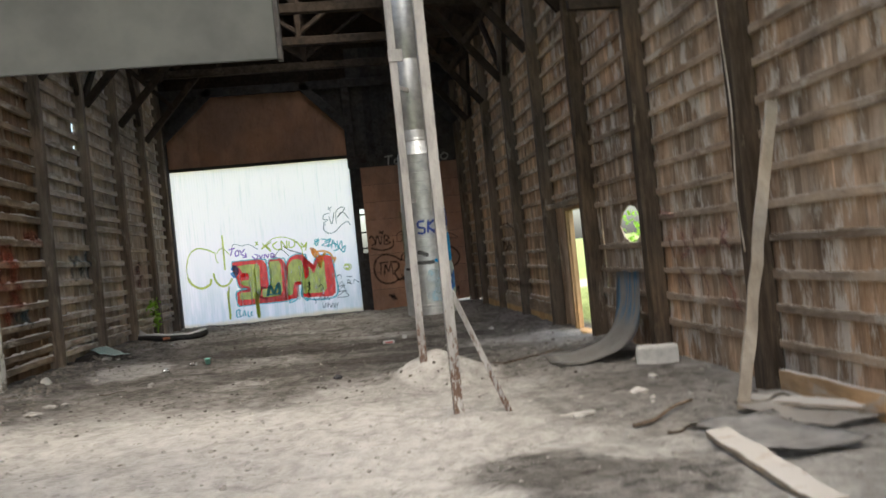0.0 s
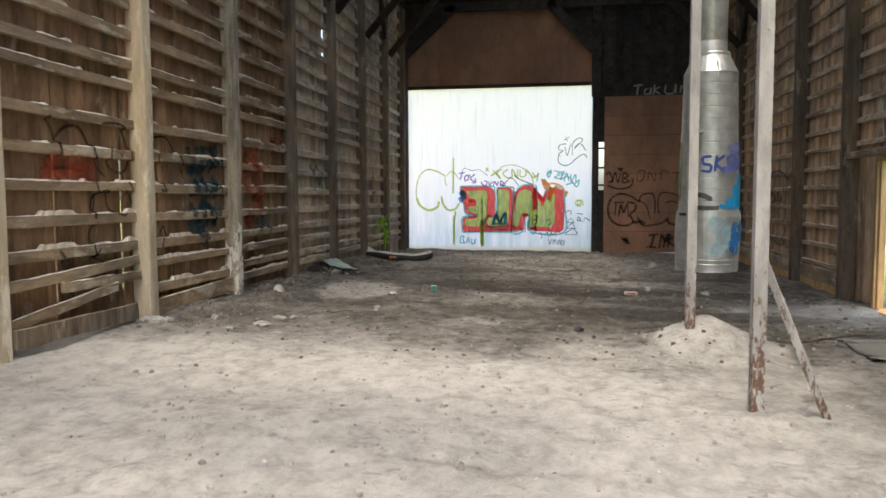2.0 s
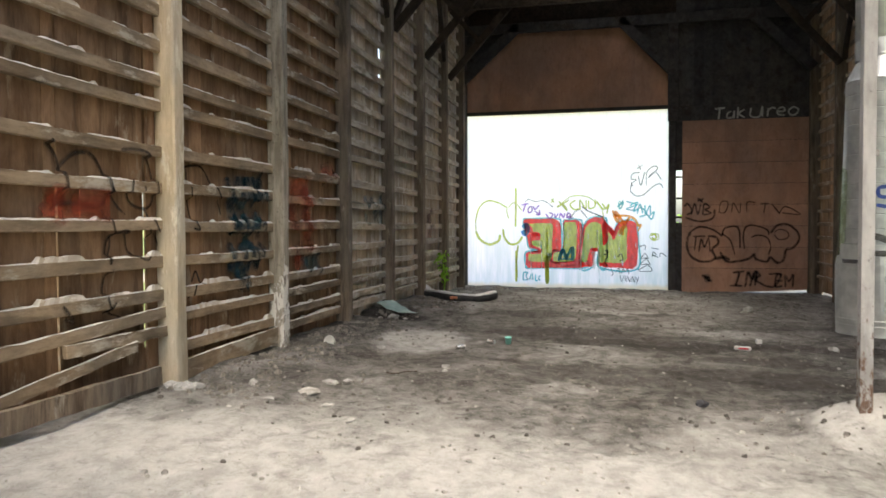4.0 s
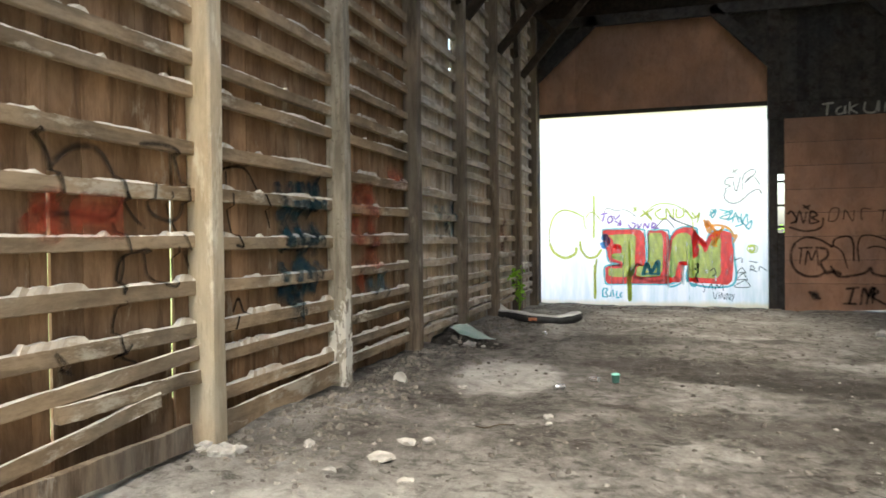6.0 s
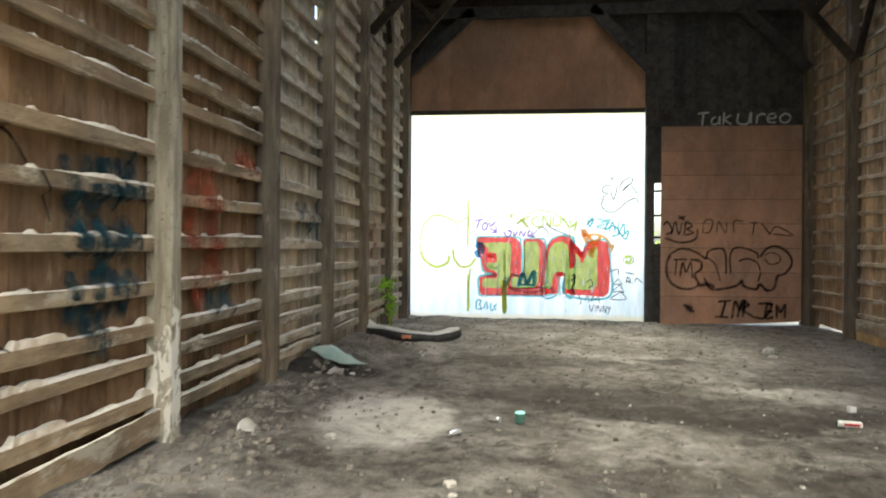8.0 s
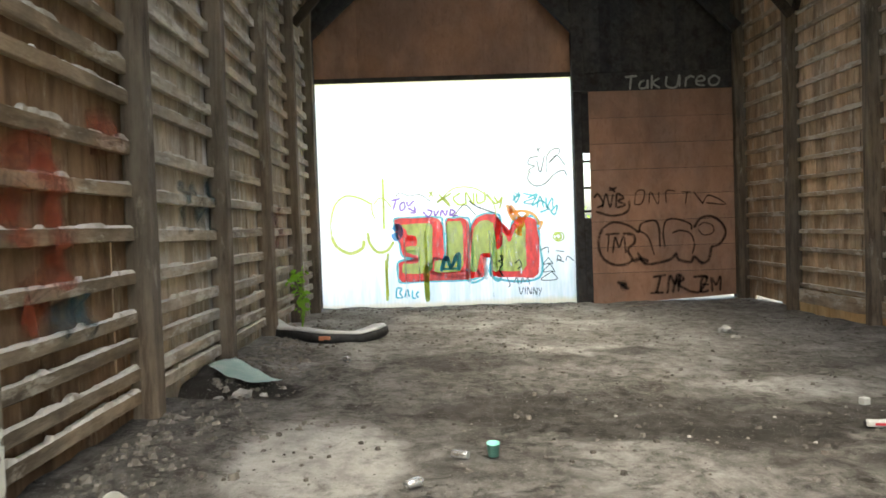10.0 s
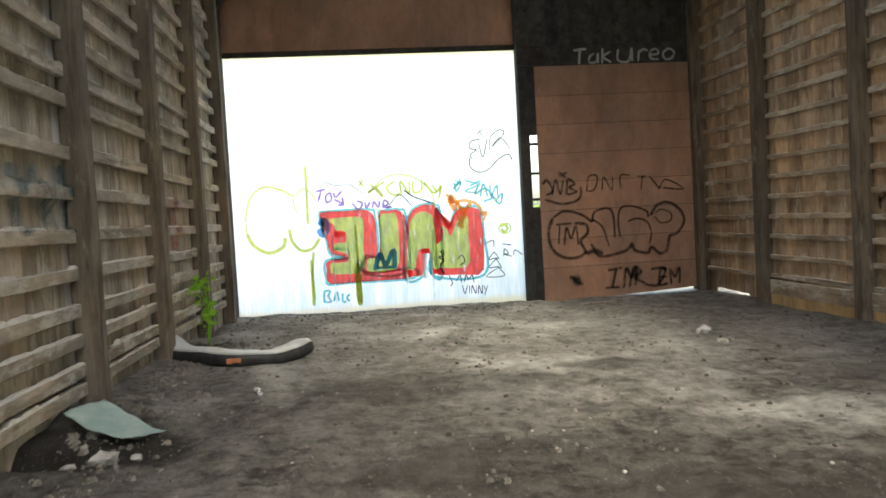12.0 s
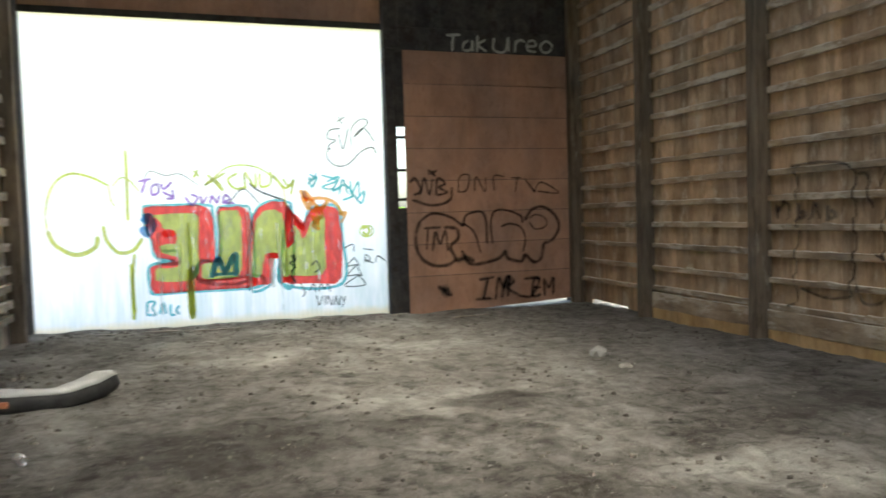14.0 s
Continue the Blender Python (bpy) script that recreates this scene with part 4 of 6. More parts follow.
# ---- the small door and its frame ----
def make_side_door():
    d = thing("door_2", "small open doorway with a weathered yellow wooden frame", "door", kind="structure")
    for name, x0, x1, y0, y1, z0, z1 in (("jamb", 3.76, 3.90, 13.22, 13.30, -0.2, 2.03), ("jamb", 3.76, 3.90, 12.02, 12.07, -0.2, 2.03), ("head", 3.76, 3.90, 12.02, 13.30, 2.03, 2.09), ("door_stop", 3.80, 3.84, 13.19, 13.222, -0.1, 2.03), ("threshold", 3.72, 3.95, 12.07, 13.22, -0.16, -0.045)):
        bm = bmesh.new()
        box(bm, x0, x1, y0, y1, z0, z1, 0.006)
        part(name, bm, fresh_wood, d)
    bm = bmesh.new()
    beam(bm, (3.70, 12.02, 2.15), (3.70, 14.15, 2.15), 0.05, 0.1, 0.006)
    part("lintel", bm, girt_wood, d)


make_side_door()


# ---- paint on the walls ----
fill("panel", "olive", [(-3.52,1.73),(-2.87,1.76),(-2.81,1.69),(-2.84,0.68),(-3.48,0.68),(-3.48,0.90),(-3.14,0.90),(-3.12,1.05),(-3.38,1.14),(-3.41,1.26),(-3.15,1.28),(-3.15,1.48),(-3.35,1.52),(-3.37,1.63)])
fill("panel", "olive", [(-2.51,1.77),(-2.16,1.78),(-2.17,0.70),(-2.80,0.68),(-2.79,0.94),(-2.51,0.97)])
fill("panel", "olive", [(-2.05,0.69),(-1.94,1.59),(-1.81,1.75),(-1.62,1.78),(-1.50,1.69),(-1.45,1.13),(-1.43,0.66),(-1.55,0.67),(-1.57,1.06),(-1.80,1.07),(-1.89,0.67)])
fill("panel", "olive", [(-1.32,1.54),(-1.17,1.26),(-1.03,1.58),(-0.82,1.70),(-0.83,0.65),(-1.50,0.68),(-1.48,1.11),(-1.32,1.22)])
fill("panel", "red", [(-3.62,1.87),(-2.71,1.87),(-2.59,1.72),(-2.57,1.01),(-2.80,0.98),(-2.81,0.68),(-1.94,0.71),(-1.95,0.52),(-3.04,0.51),(-3.49,0.50),(-3.56,0.59),(-3.55,0.94),(-3.18,1.00),(-3.46,1.07),(-3.52,1.35),(-3.60,1.59)])
fill("panel", "red", [(-2.52,1.83),(-2.14,1.84),(-2.01,1.70),(-2.04,0.68),(-2.81,0.66),(-2.80,0.99),(-2.52,1.01)])
fill("panel", "red", [(-1.99,1.65),(-1.86,1.83),(-1.66,1.91),(-1.45,1.89),(-1.35,1.73),(-1.37,0.56),(-1.56,0.57),(-1.58,0.98),(-1.67,0.99),(-1.73,0.56),(-2.09,0.54)])
fill("panel", "red", [(-1.42,1.84),(-1.19,1.49),(-1.06,1.75),(-0.80,1.82),(-0.59,1.76),(-0.53,1.28),(-0.56,0.50),(-1.55,0.55),(-1.52,1.13)])
fill("panel", "red", [(-1.77,1.25),(-1.63,1.25),(-1.69,1.40)])
fill("panel", "red", [(-1.80,1.09),(-1.56,1.08),(-1.57,0.97),(-1.80,0.98)])
fill("panel", "red", [(-1.37,1.75),(-1.12,1.51),(-1.18,1.38),(-1.34,1.57)])
fill("panel", "red", [(-3.36,1.49),(-3.16,1.48),(-3.17,1.38),(-3.38,1.39)])
fill("panel", "red", [(-1.26,0.84),(-1.11,1.02),(-1.06,0.64),(-1.25,0.65)])
stroke("panel", "teal", 0.05, [(-3.62,1.87),(-2.71,1.87),(-2.59,1.72),(-2.57,1.01),(-2.80,0.98),(-2.81,0.68),(-1.94,0.71),(-1.95,0.52),(-3.04,0.51),(-3.49,0.50),(-3.56,0.59),(-3.55,0.94),(-3.18,1.00),(-3.46,1.07),(-3.52,1.35),(-3.60,1.59),(-3.62,1.87)])
stroke("panel", "teal", 0.05, [(-2.52,1.83),(-2.14,1.84),(-2.01,1.70),(-2.04,0.68),(-2.81,0.66),(-2.80,0.99),(-2.52,1.01),(-2.52,1.83)])
stroke("panel", "teal", 0.05, [(-1.99,1.65),(-1.86,1.83),(-1.66,1.91),(-1.45,1.89),(-1.35,1.73),(-1.37,0.56),(-1.56,0.57),(-1.58,0.98),(-1.67,0.99),(-1.73,0.56),(-2.09,0.54),(-1.99,1.65)])
stroke("panel", "teal", 0.05, [(-1.42,1.84),(-1.19,1.49),(-1.06,1.75),(-0.80,1.82),(-0.59,1.76),(-0.53,1.28),(-0.56,0.50),(-1.55,0.55),(-1.52,1.13),(-1.42,1.84)])
stroke("panel", "olive", 0.1, [(-2.93,0.92),(-2.96,0.47),(-2.96,0.07)])
stroke("panel", "yellow_green", 0.05, [(-3.77,1.14),(-3.81,0.70),(-3.80,0.22)])
stroke("panel", "black", 0.03, [(-2.02,2.20),(-1.83,2.06),(-1.45,1.91)])
stroke("panel", "blue", 0.09, [(-2.65,0.71),(-2.54,1.01),(-2.44,0.81),(-2.27,1.07),(-2.27,0.72)])
stroke("panel", "blue", 0.05, [(-2.63,0.76),(-2.27,0.76)])
stroke("panel", "teal", 0.035, [(-0.85,2.32),(-0.59,2.23),(-0.84,2.12),(-0.58,2.07)])
stroke("panel", "teal", 0.035, [(-0.56,1.99),(-0.49,2.24),(-0.41,1.99)])
stroke("panel", "teal", 0.035, [(-0.36,2.22),(-0.35,1.99),(-0.23,2.20),(-0.22,1.98)])
stroke("panel", "teal", 0.03, [(-1.04,2.34),(-0.91,2.25)])
stroke("panel", "teal", 0.03, [(-0.92,2.36),(-1.04,2.21)])
stroke("panel", "orange", 0.08, [(-1.18,2.00),(-1.08,1.78),(-1.02,1.88),(-0.89,1.76),(-0.75,1.89)])
stroke("panel", "orange", 0.06, [(-1.02,1.71),(-0.93,1.80),(-0.86,1.67),(-0.95,1.56),(-1.01,1.48),(-0.90,1.43)])
stroke("panel", "orange", 0.05, [(-0.57,1.66),(-0.46,1.69),(-0.54,1.52)])
stroke("panel", "yellow_green", 0.04, [(-1.48,2.27),(-1.38,2.14),(-1.30,2.25),(-1.36,2.00)])
stroke("panel", "black", 0.025, [(-1.40,0.99),(-1.34,1.01),(-1.33,0.92),(-1.42,0.89),(-1.33,0.82),(-1.41,0.75)])
stroke("panel", "black", 0.025, [(-1.07,0.83),(-0.98,0.90),(-0.93,0.78),(-1.02,0.71)])
stroke("panel", "white", 0.09, [(-1.72,0.98),(-1.7,0.75),(-1.69,0.5)])
stroke("panel", "white", 0.04, [(-2.07,1.7),(-2.05,1.0),(-2.04,0.4)])
stroke("panel", "yellow_green", 0.05, [(-2.97,1.6),(-2.96,1.2),(-2.95,0.7)])
stroke("panel", "white", 0.025, [(-3.42,1.46),(-3.41,0.89),(-3.4,0.12)])
stroke("panel", "white", 0.02, [(-2.08,1.82),(-2.06,1.19),(-2.05,0.21)])
stroke("panel", "white", 0.03, [(-1.61,1.55),(-1.57,0.86),(-1.55,0.12)])
stroke("panel", "white", 0.02, [(-3.12,1.25),(-3.11,0.49)])
stroke("panel", "teal", 0.0455, [(-3.39,1.17),(-3.15,1.14),(-3.14,0.97),(-3.47,0.97)])
stroke("panel", "teal", 0.0455, [(-1.59,0.56),(-1.59,0.81),(-1.49,0.85),(-1.47,0.6)])
stroke("panel", "teal", 0.039, [(-3.63,0.17),(-3.61,0.37),(-3.51,0.37),(-3.55,0.28),(-3.5,0.18),(-3.63,0.18)])
stroke("panel", "teal", 0.039, [(-3.45,0.18),(-3.39,0.35),(-3.35,0.18)])
stroke("panel", "teal", 0.039, [(-3.28,0.33),(-3.28,0.17),(-3.21,0.16)])
stroke("panel", "teal", 0.039, [(-3.15,0.3),(-3.2,0.23),(-3.16,0.16)])
stroke("panel", "teal", 0.0455, [(-2.63,0.74),(-2.54,1.04),(-2.44,0.78),(-2.31,1.06),(-2.3,0.72)])
stroke("panel", "teal", 0.039, [(-1.05,2.3),(-1.01,2.12),(-0.92,2.3),(-1.08,2.17)])
stroke("panel", "teal", 0.039, [(-0.76,2.21),(-0.55,2.29),(-0.66,2.06),(-0.46,2.15),(-0.32,1.98),(-0.5,1.9)])
stroke("panel", "teal", 0.039, [(-0.36,2.05),(-0.19,1.84),(-0.13,2.04),(-0.26,1.91)])
stroke("panel", "yellow_green", 0.039, [(-4.1,2.2),(-4.34,2.33),(-4.62,2.38),(-4.85,2.21),(-4.96,1.86),(-4.96,1.54)])
stroke("panel", "yellow_green", 0.07, [(-4.96,1.54),(-4.85,1.31),(-4.58,1.16),(-4.32,1.26),(-4.27,1.43)])
stroke("panel", "yellow_green", 0.06, [(-4.19,1.59),(-4.15,1.36),(-3.99,1.17),(-3.78,1.2),(-3.64,1.38)])
stroke("panel", "yellow_green", 0.026, [(-4.09,2.23),(-4.07,2.0),(-4.02,1.88)])
stroke("panel", "yellow_green", 0.026, [(-4.04,2.18),(-3.92,2.31),(-3.8,2.28),(-3.66,2.1)])
stroke("panel", "yellow_green", 0.05, [(-3.83,2.73),(-3.83,2.22),(-3.84,1.65)])
stroke("panel", "yellow_green", 0.06, [(-3.82,0.99),(-3.82,0.55),(-3.82,0.12)])
stroke("panel", "yellow_green", 0.12, [(-2.98,0.86),(-2.97,0.48),(-2.96,0.13)])
stroke("panel", "yellow_green", 0.0325, [(-2.86,2.42),(-2.77,2.31)])
stroke("panel", "yellow_green", 0.0325, [(-2.78,2.43),(-2.86,2.3)])
stroke("panel", "yellow_green", 0.039, [(-2.65,2.35),(-2.42,2.09),(-2.54,2.27),(-2.69,2.18),(-2.37,2.38)])
stroke("panel", "yellow_green", 0.039, [(-2.19,2.37),(-2.34,2.26),(-2.23,2.12),(-2.08,2.14)])
stroke("panel", "yellow_green", 0.039, [(-2.07,2.11),(-2.07,2.37),(-1.92,2.13),(-1.91,2.37)])
stroke("panel", "yellow_green", 0.039, [(-1.84,2.36),(-1.83,2.15),(-1.68,2.19),(-1.67,2.39)])
stroke("panel", "yellow_green", 0.026, [(-2.59,2.27),(-2.34,2.46),(-2.04,2.49),(-1.77,2.4),(-1.5,2.14),(-1.44,1.82)])
stroke("panel", "yellow_green", 0.039, [(-1.63,2.34),(-1.45,2.12),(-1.32,2.21)])
stroke("panel", "yellow_green", 0.05, [(-0.19,1.4),(-0.12,1.44),(-0.06,1.37),(-0.12,1.3),(-0.18,1.36)])
stroke("panel", "yellow_green", 0.026, [(-0.19,1.46),(-0.03,1.44),(-0.01,1.32),(-0.13,1.27),(-0.23,1.35),(-0.19,1.46)])
stroke("panel", "purple", 0.039, [(-3.67,2.25),(-3.48,2.29)])
stroke("panel", "purple", 0.039, [(-3.56,2.27),(-3.63,2.06)])
stroke("panel", "purple", 0.039, [(-3.49,2.16),(-3.4,2.21),(-3.38,2.09),(-3.47,2.04),(-3.49,2.16)])
stroke("panel", "purple", 0.039, [(-3.34,2.22),(-3.3,2.13),(-3.18,2.24)])
stroke("panel", "purple", 0.039, [(-3.33,2.09),(-3.16,1.99),(-3.27,1.98)])
stroke("panel", "purple", 0.039, [(-3.16,1.99),(-3.18,2.12)])
stroke("panel", "purple", 0.039, [(-3.0,2.0),(-2.89,1.88),(-2.81,1.99),(-2.91,2.04)])
stroke("panel", "purple", 0.039, [(-2.76,2.01),(-2.74,1.9),(-2.66,2.01)])
stroke("panel", "purple", 0.039, [(-2.63,1.89),(-2.59,2.01),(-2.52,1.9),(-2.48,2.02)])
stroke("panel", "purple", 0.039, [(-2.43,1.88),(-2.4,2.02),(-2.32,1.96),(-2.41,1.9),(-2.25,1.89)])
stroke("panel", "orange", 0.07, [(-1.21,2.08),(-1.1,1.91),(-1.13,2.05),(-0.98,1.87)])
stroke("panel", "orange", 0.06, [(-1.17,1.91),(-0.87,1.94),(-0.63,1.85),(-0.5,1.62)])
stroke("panel", "orange", 0.05, [(-1.03,1.67),(-0.93,1.5),(-0.95,1.74)])
stroke("panel", "black", 0.02, [(-0.53,3.29),(-0.47,3.16)])
stroke("panel", "black", 0.02, [(-0.42,3.29),(-0.57,3.19)])
stroke("panel", "black", 0.02, [(-0.5,3.09),(-0.68,3.06),(-0.72,2.93),(-0.59,2.89),(-0.71,2.81),(-0.68,2.73)])
stroke("panel", "black", 0.022, [(-0.72,2.76),(-0.73,2.59),(-0.59,2.47),(-0.39,2.5),(-0.17,2.7),(0.02,2.78),(0.1,2.67)])
stroke("panel", "black", 0.02, [(-0.54,3.01),(-0.47,2.75),(-0.37,3.1)])
stroke("panel", "black", 0.02, [(-0.33,2.74),(-0.31,3.1),(-0.14,3.25),(-0.04,3.18),(-0.28,2.94),(-0.11,3.1),(0.07,2.88)])
stroke("panel", "black", 0.02, [(-0.52,1.09),(-0.36,1.15),(-0.35,1.02)])
stroke("panel", "black", 0.018, [(-0.35,0.93),(-0.46,0.79),(-0.32,0.8),(-0.47,0.63),(-0.29,0.63),(-0.52,0.46),(-0.17,0.46),(-0.29,0.63),(-0.22,0.62),(-0.32,0.8),(-0.26,0.79),(-0.35,0.93)])
stroke("panel", "black", 0.02, [(-0.19,1.07),(-0.0,1.04)])
stroke("panel", "black", 0.02, [(-0.17,0.83),(-0.14,0.97),(-0.07,0.88),(-0.15,0.87),(-0.01,0.82)])
stroke("panel", "black", 0.02, [(0.02,0.83),(0.06,0.94),(0.2,0.84)])
stroke("panel", "black", 0.018, [(-1.0,0.33),(-0.96,0.16),(-0.9,0.32)])
stroke("panel", "black", 0.018, [(-0.86,0.32),(-0.87,0.16)])
stroke("panel", "black", 0.018, [(-0.83,0.15),(-0.81,0.31),(-0.75,0.15),(-0.73,0.31)])
stroke("panel", "black", 0.018, [(-0.7,0.14),(-0.68,0.3),(-0.63,0.14),(-0.61,0.3)])
stroke("panel", "black", 0.018, [(-0.58,0.29),(-0.56,0.21)])
stroke("panel", "black", 0.018, [(-0.51,0.29),(-0.58,0.1)])
stroke("panel", "black", 0.02, [(-1.25,0.54),(-1.19,0.38),(-1.23,0.32)])
stroke("panel", "black", 0.02, [(-1.11,0.41),(-1.04,0.52),(-1.01,0.38)])
stroke("panel", "black", 0.02, [(-0.96,0.38),(-0.92,0.51),(-0.87,0.43),(-0.8,0.51),(-0.77,0.36)])
stroke("panel", "black", 0.03, [(-1.37,1.0),(-1.34,0.84),(-1.4,0.7),(-1.33,0.56)])
stroke("panel", "black", 0.02, [(-2.36,1.86),(-2.11,2.11),(-1.87,1.88)])
stroke("panel", "black", 0.015, [(-3.58,2.3),(-3.49,2.41),(-3.27,2.34),(-3.05,2.36),(-2.79,2.18)])
stroke("panel", "blue", 0.14, [(-3.62,1.61),(-3.55,1.7),(-3.5,1.57),(-3.58,1.45),(-3.63,1.56)])
stroke("door", "black", 0.035, [(0.63,2.16),(0.72,2.24),(0.82,2.03),(0.69,1.95)])
stroke("door", "black", 0.03, [(0.81,1.95),(0.89,2.24),(0.97,1.96),(1.04,2.23)])
stroke("door", "black", 0.035, [(1.09,1.94),(1.13,2.23),(1.26,2.14),(1.15,2.08),(1.29,1.99),(1.11,1.94)])
stroke("door", "black", 0.04, [(0.66,1.87),(1.02,1.77),(1.33,1.85),(1.39,2.08)])
stroke("door", "black", 0.04, [(0.96,2.38),(1.09,2.27)])
stroke("door", "black", 0.04, [(1.12,2.37),(0.96,2.3)])
stroke("door", "black", 0.02, [(1.49,1.98),(1.54,2.26),(1.71,2.27),(1.65,2.02),(1.51,1.99)])
stroke("door", "black", 0.02, [(1.8,2.0),(1.84,2.25),(1.99,1.99),(2.02,2.24)])
stroke("door", "black", 0.02, [(2.17,2.0),(2.18,2.26),(2.37,2.25)])
stroke("door", "black", 0.02, [(2.5,2.23),(2.71,2.22)])
stroke("door", "black", 0.02, [(2.62,2.23),(2.58,1.97)])
stroke("door", "black", 0.025, [(2.76,2.22),(2.96,1.96)])
stroke("door", "black", 0.025, [(2.94,1.96),(3.09,2.14),(3.44,1.94),(3.02,1.98)])
stroke("door", "black", 0.04, [(0.79,1.51),(1.03,1.63),(1.36,1.55),(1.57,1.39)])
stroke("door", "black", 0.05, [(0.79,1.51),(0.7,1.23),(0.76,0.92),(0.99,0.74),(1.27,0.73),(1.43,0.82)])
stroke("door", "black", 0.05, [(1.43,0.82),(1.33,1.04),(1.47,1.19),(1.44,1.35),(1.22,1.39)])
stroke("door", "black", 0.035, [(0.85,1.38),(1.16,1.39)])
stroke("door", "black", 0.03, [(0.93,1.37),(0.89,1.01)])
stroke("door", "black", 0.035, [(1.0,0.98),(1.06,1.31),(1.14,1.1),(1.24,1.33),(1.28,0.97)])
stroke("door", "black", 0.07, [(1.43,0.79),(1.59,0.84),(1.76,0.77)])
stroke("door", "black", 0.035, [(1.57,1.39),(1.63,1.58),(1.9,1.64),(2.0,1.48),(2.01,1.07)])
stroke("door", "black", 0.05, [(1.53,0.97),(1.69,0.73),(2.03,0.75),(2.26,0.82),(2.35,0.92),(2.41,0.79),(2.66,0.73),(2.74,0.84),(2.9,0.71),(3.05,0.77),(3.11,1.04)])
stroke("door", "black", 0.03, [(1.57,1.45),(1.77,1.28),(1.89,0.9)])
stroke("door", "black", 0.03, [(2.12,1.06),(2.09,1.37),(2.15,1.62),(2.36,1.66),(2.66,1.55),(2.7,1.42)])
stroke("door", "black", 0.03, [(2.27,1.36),(2.46,1.41),(2.67,1.34),(2.75,1.12),(2.7,0.9)])
stroke("door", "black", 0.045, [(2.75,1.46),(2.89,1.65),(3.13,1.69),(3.36,1.52),(3.42,1.3),(3.28,1.09),(3.11,1.04)])
stroke("door", "black", 0.02, [(2.84,1.49),(2.96,1.56),(3.15,1.49),(3.15,1.34),(2.95,1.3),(2.84,1.42)])
stroke("door", "black", 0.045, [(1.84,0.44),(2.13,0.48)])
stroke("door", "black", 0.045, [(2.01,0.46),(1.91,0.09)])
stroke("door", "black", 0.04, [(1.77,0.1),(2.07,0.1)])
stroke("door", "black", 0.045, [(2.14,0.07),(2.21,0.45),(2.31,0.28),(2.42,0.46),(2.38,0.11)])
stroke("door", "black", 0.045, [(2.26,0.09),(2.37,0.47),(2.5,0.37),(2.38,0.27),(2.66,0.09)])
stroke("door", "black", 0.045, [(2.71,0.41),(3.0,0.4),(2.85,0.1),(2.66,0.1)])
stroke("door", "black", 0.045, [(3.03,0.38),(2.91,0.39),(2.87,0.1),(3.04,0.11)])
stroke("door", "black", 0.04, [(2.9,0.25),(3.04,0.24)])
stroke("door", "black", 0.04, [(3.11,0.08),(3.1,0.39),(3.19,0.23),(3.29,0.4),(3.28,0.09)])
stroke("door", "black", 0.14, [(1.14,0.28),(1.29,0.28)])
stroke("door", "black", 0.06, [(1.08,0.37),(1.33,0.2)])
stroke("lintel", "chalk", 0.05, [(1.37,4.69),(1.63,4.71)])
stroke("lintel", "chalk", 0.05, [(1.5,4.69),(1.47,4.42)])
stroke("lintel", "chalk", 0.045, [(1.78,4.62),(1.69,4.56),(1.68,4.45),(1.82,4.47),(1.85,4.62),(1.85,4.43)])
stroke("lintel", "chalk", 0.045, [(1.95,4.72),(1.93,4.42)])
stroke("lintel", "chalk", 0.045, [(2.1,4.65),(1.96,4.55),(2.11,4.44)])
stroke("lintel", "chalk", 0.045, [(2.26,4.69),(2.24,4.5),(2.34,4.44),(2.47,4.47),(2.53,4.7),(2.53,4.45)])
stroke("lintel", "chalk", 0.045, [(2.67,4.66),(2.65,4.44)])
stroke("lintel", "chalk", 0.045, [(2.65,4.59),(2.76,4.67),(2.85,4.64)])
stroke("lintel", "chalk", 0.045, [(2.9,4.56),(3.06,4.58),(3.02,4.67),(2.91,4.63),(2.9,4.5),(3.07,4.47)])
stroke("lintel", "chalk", 0.045, [(3.27,4.68),(3.16,4.59),(3.19,4.48),(3.32,4.48),(3.38,4.6),(3.27,4.68)])
stroke("east", "black", 0.03, [(18.64,2.04),(18.18,2.06),(17.81,1.98),(17.78,1.68),(17.77,1.14),(17.84,0.59)])
stroke("east", "black", 0.03, [(17.75,1.91),(17.63,1.87),(17.57,1.54)])
stroke("east", "black", 0.03, [(17.5,1.73),(17.39,1.92),(17.23,1.98),(17.09,1.93),(17.12,1.77),(17.33,1.66),(17.42,1.4),(17.41,0.95),(17.33,0.7),(17.52,0.54),(17.7,0.55),(17.73,0.74)])
stroke("east", "black", 0.03, [(18.59,2.0),(18.55,1.42),(18.61,0.83),(18.59,0.47),(18.71,0.4)])
stroke("east", "black", 0.03, [(18.54,0.62),(18.14,0.54),(17.84,0.59)])
stroke("east", "black", 0.045, [(18.91,1.61),(18.89,1.43)])
stroke("east", "black", 0.045, [(18.91,1.52),(18.73,1.63),(18.7,1.42)])
stroke("east", "black", 0.045, [(18.58,1.61),(18.57,1.42),(18.46,1.48),(18.54,1.52)])
stroke("east", "black", 0.045, [(18.38,1.42),(18.32,1.6),(18.25,1.43)])
stroke("east", "black", 0.045, [(18.14,1.58),(18.13,1.43),(18.02,1.47),(18.11,1.53)])
stroke("east", "black", 0.03, [(17.26,0.96),(17.5,1.06)])
stroke("west", "navy", 0.10, [(10.84,2.2),(10.87,1.92),(10.99,1.92)])
stroke("west", "navy", 0.10, [(11.07,2.22),(11.09,1.93),(11.19,1.94),(11.22,2.23)])
stroke("west", "navy", 0.10, [(11.29,2.23),(11.36,1.94),(11.45,2.24)])
stroke("west", "navy", 0.10, [(11.49,1.95),(11.57,2.25),(11.65,1.95)])
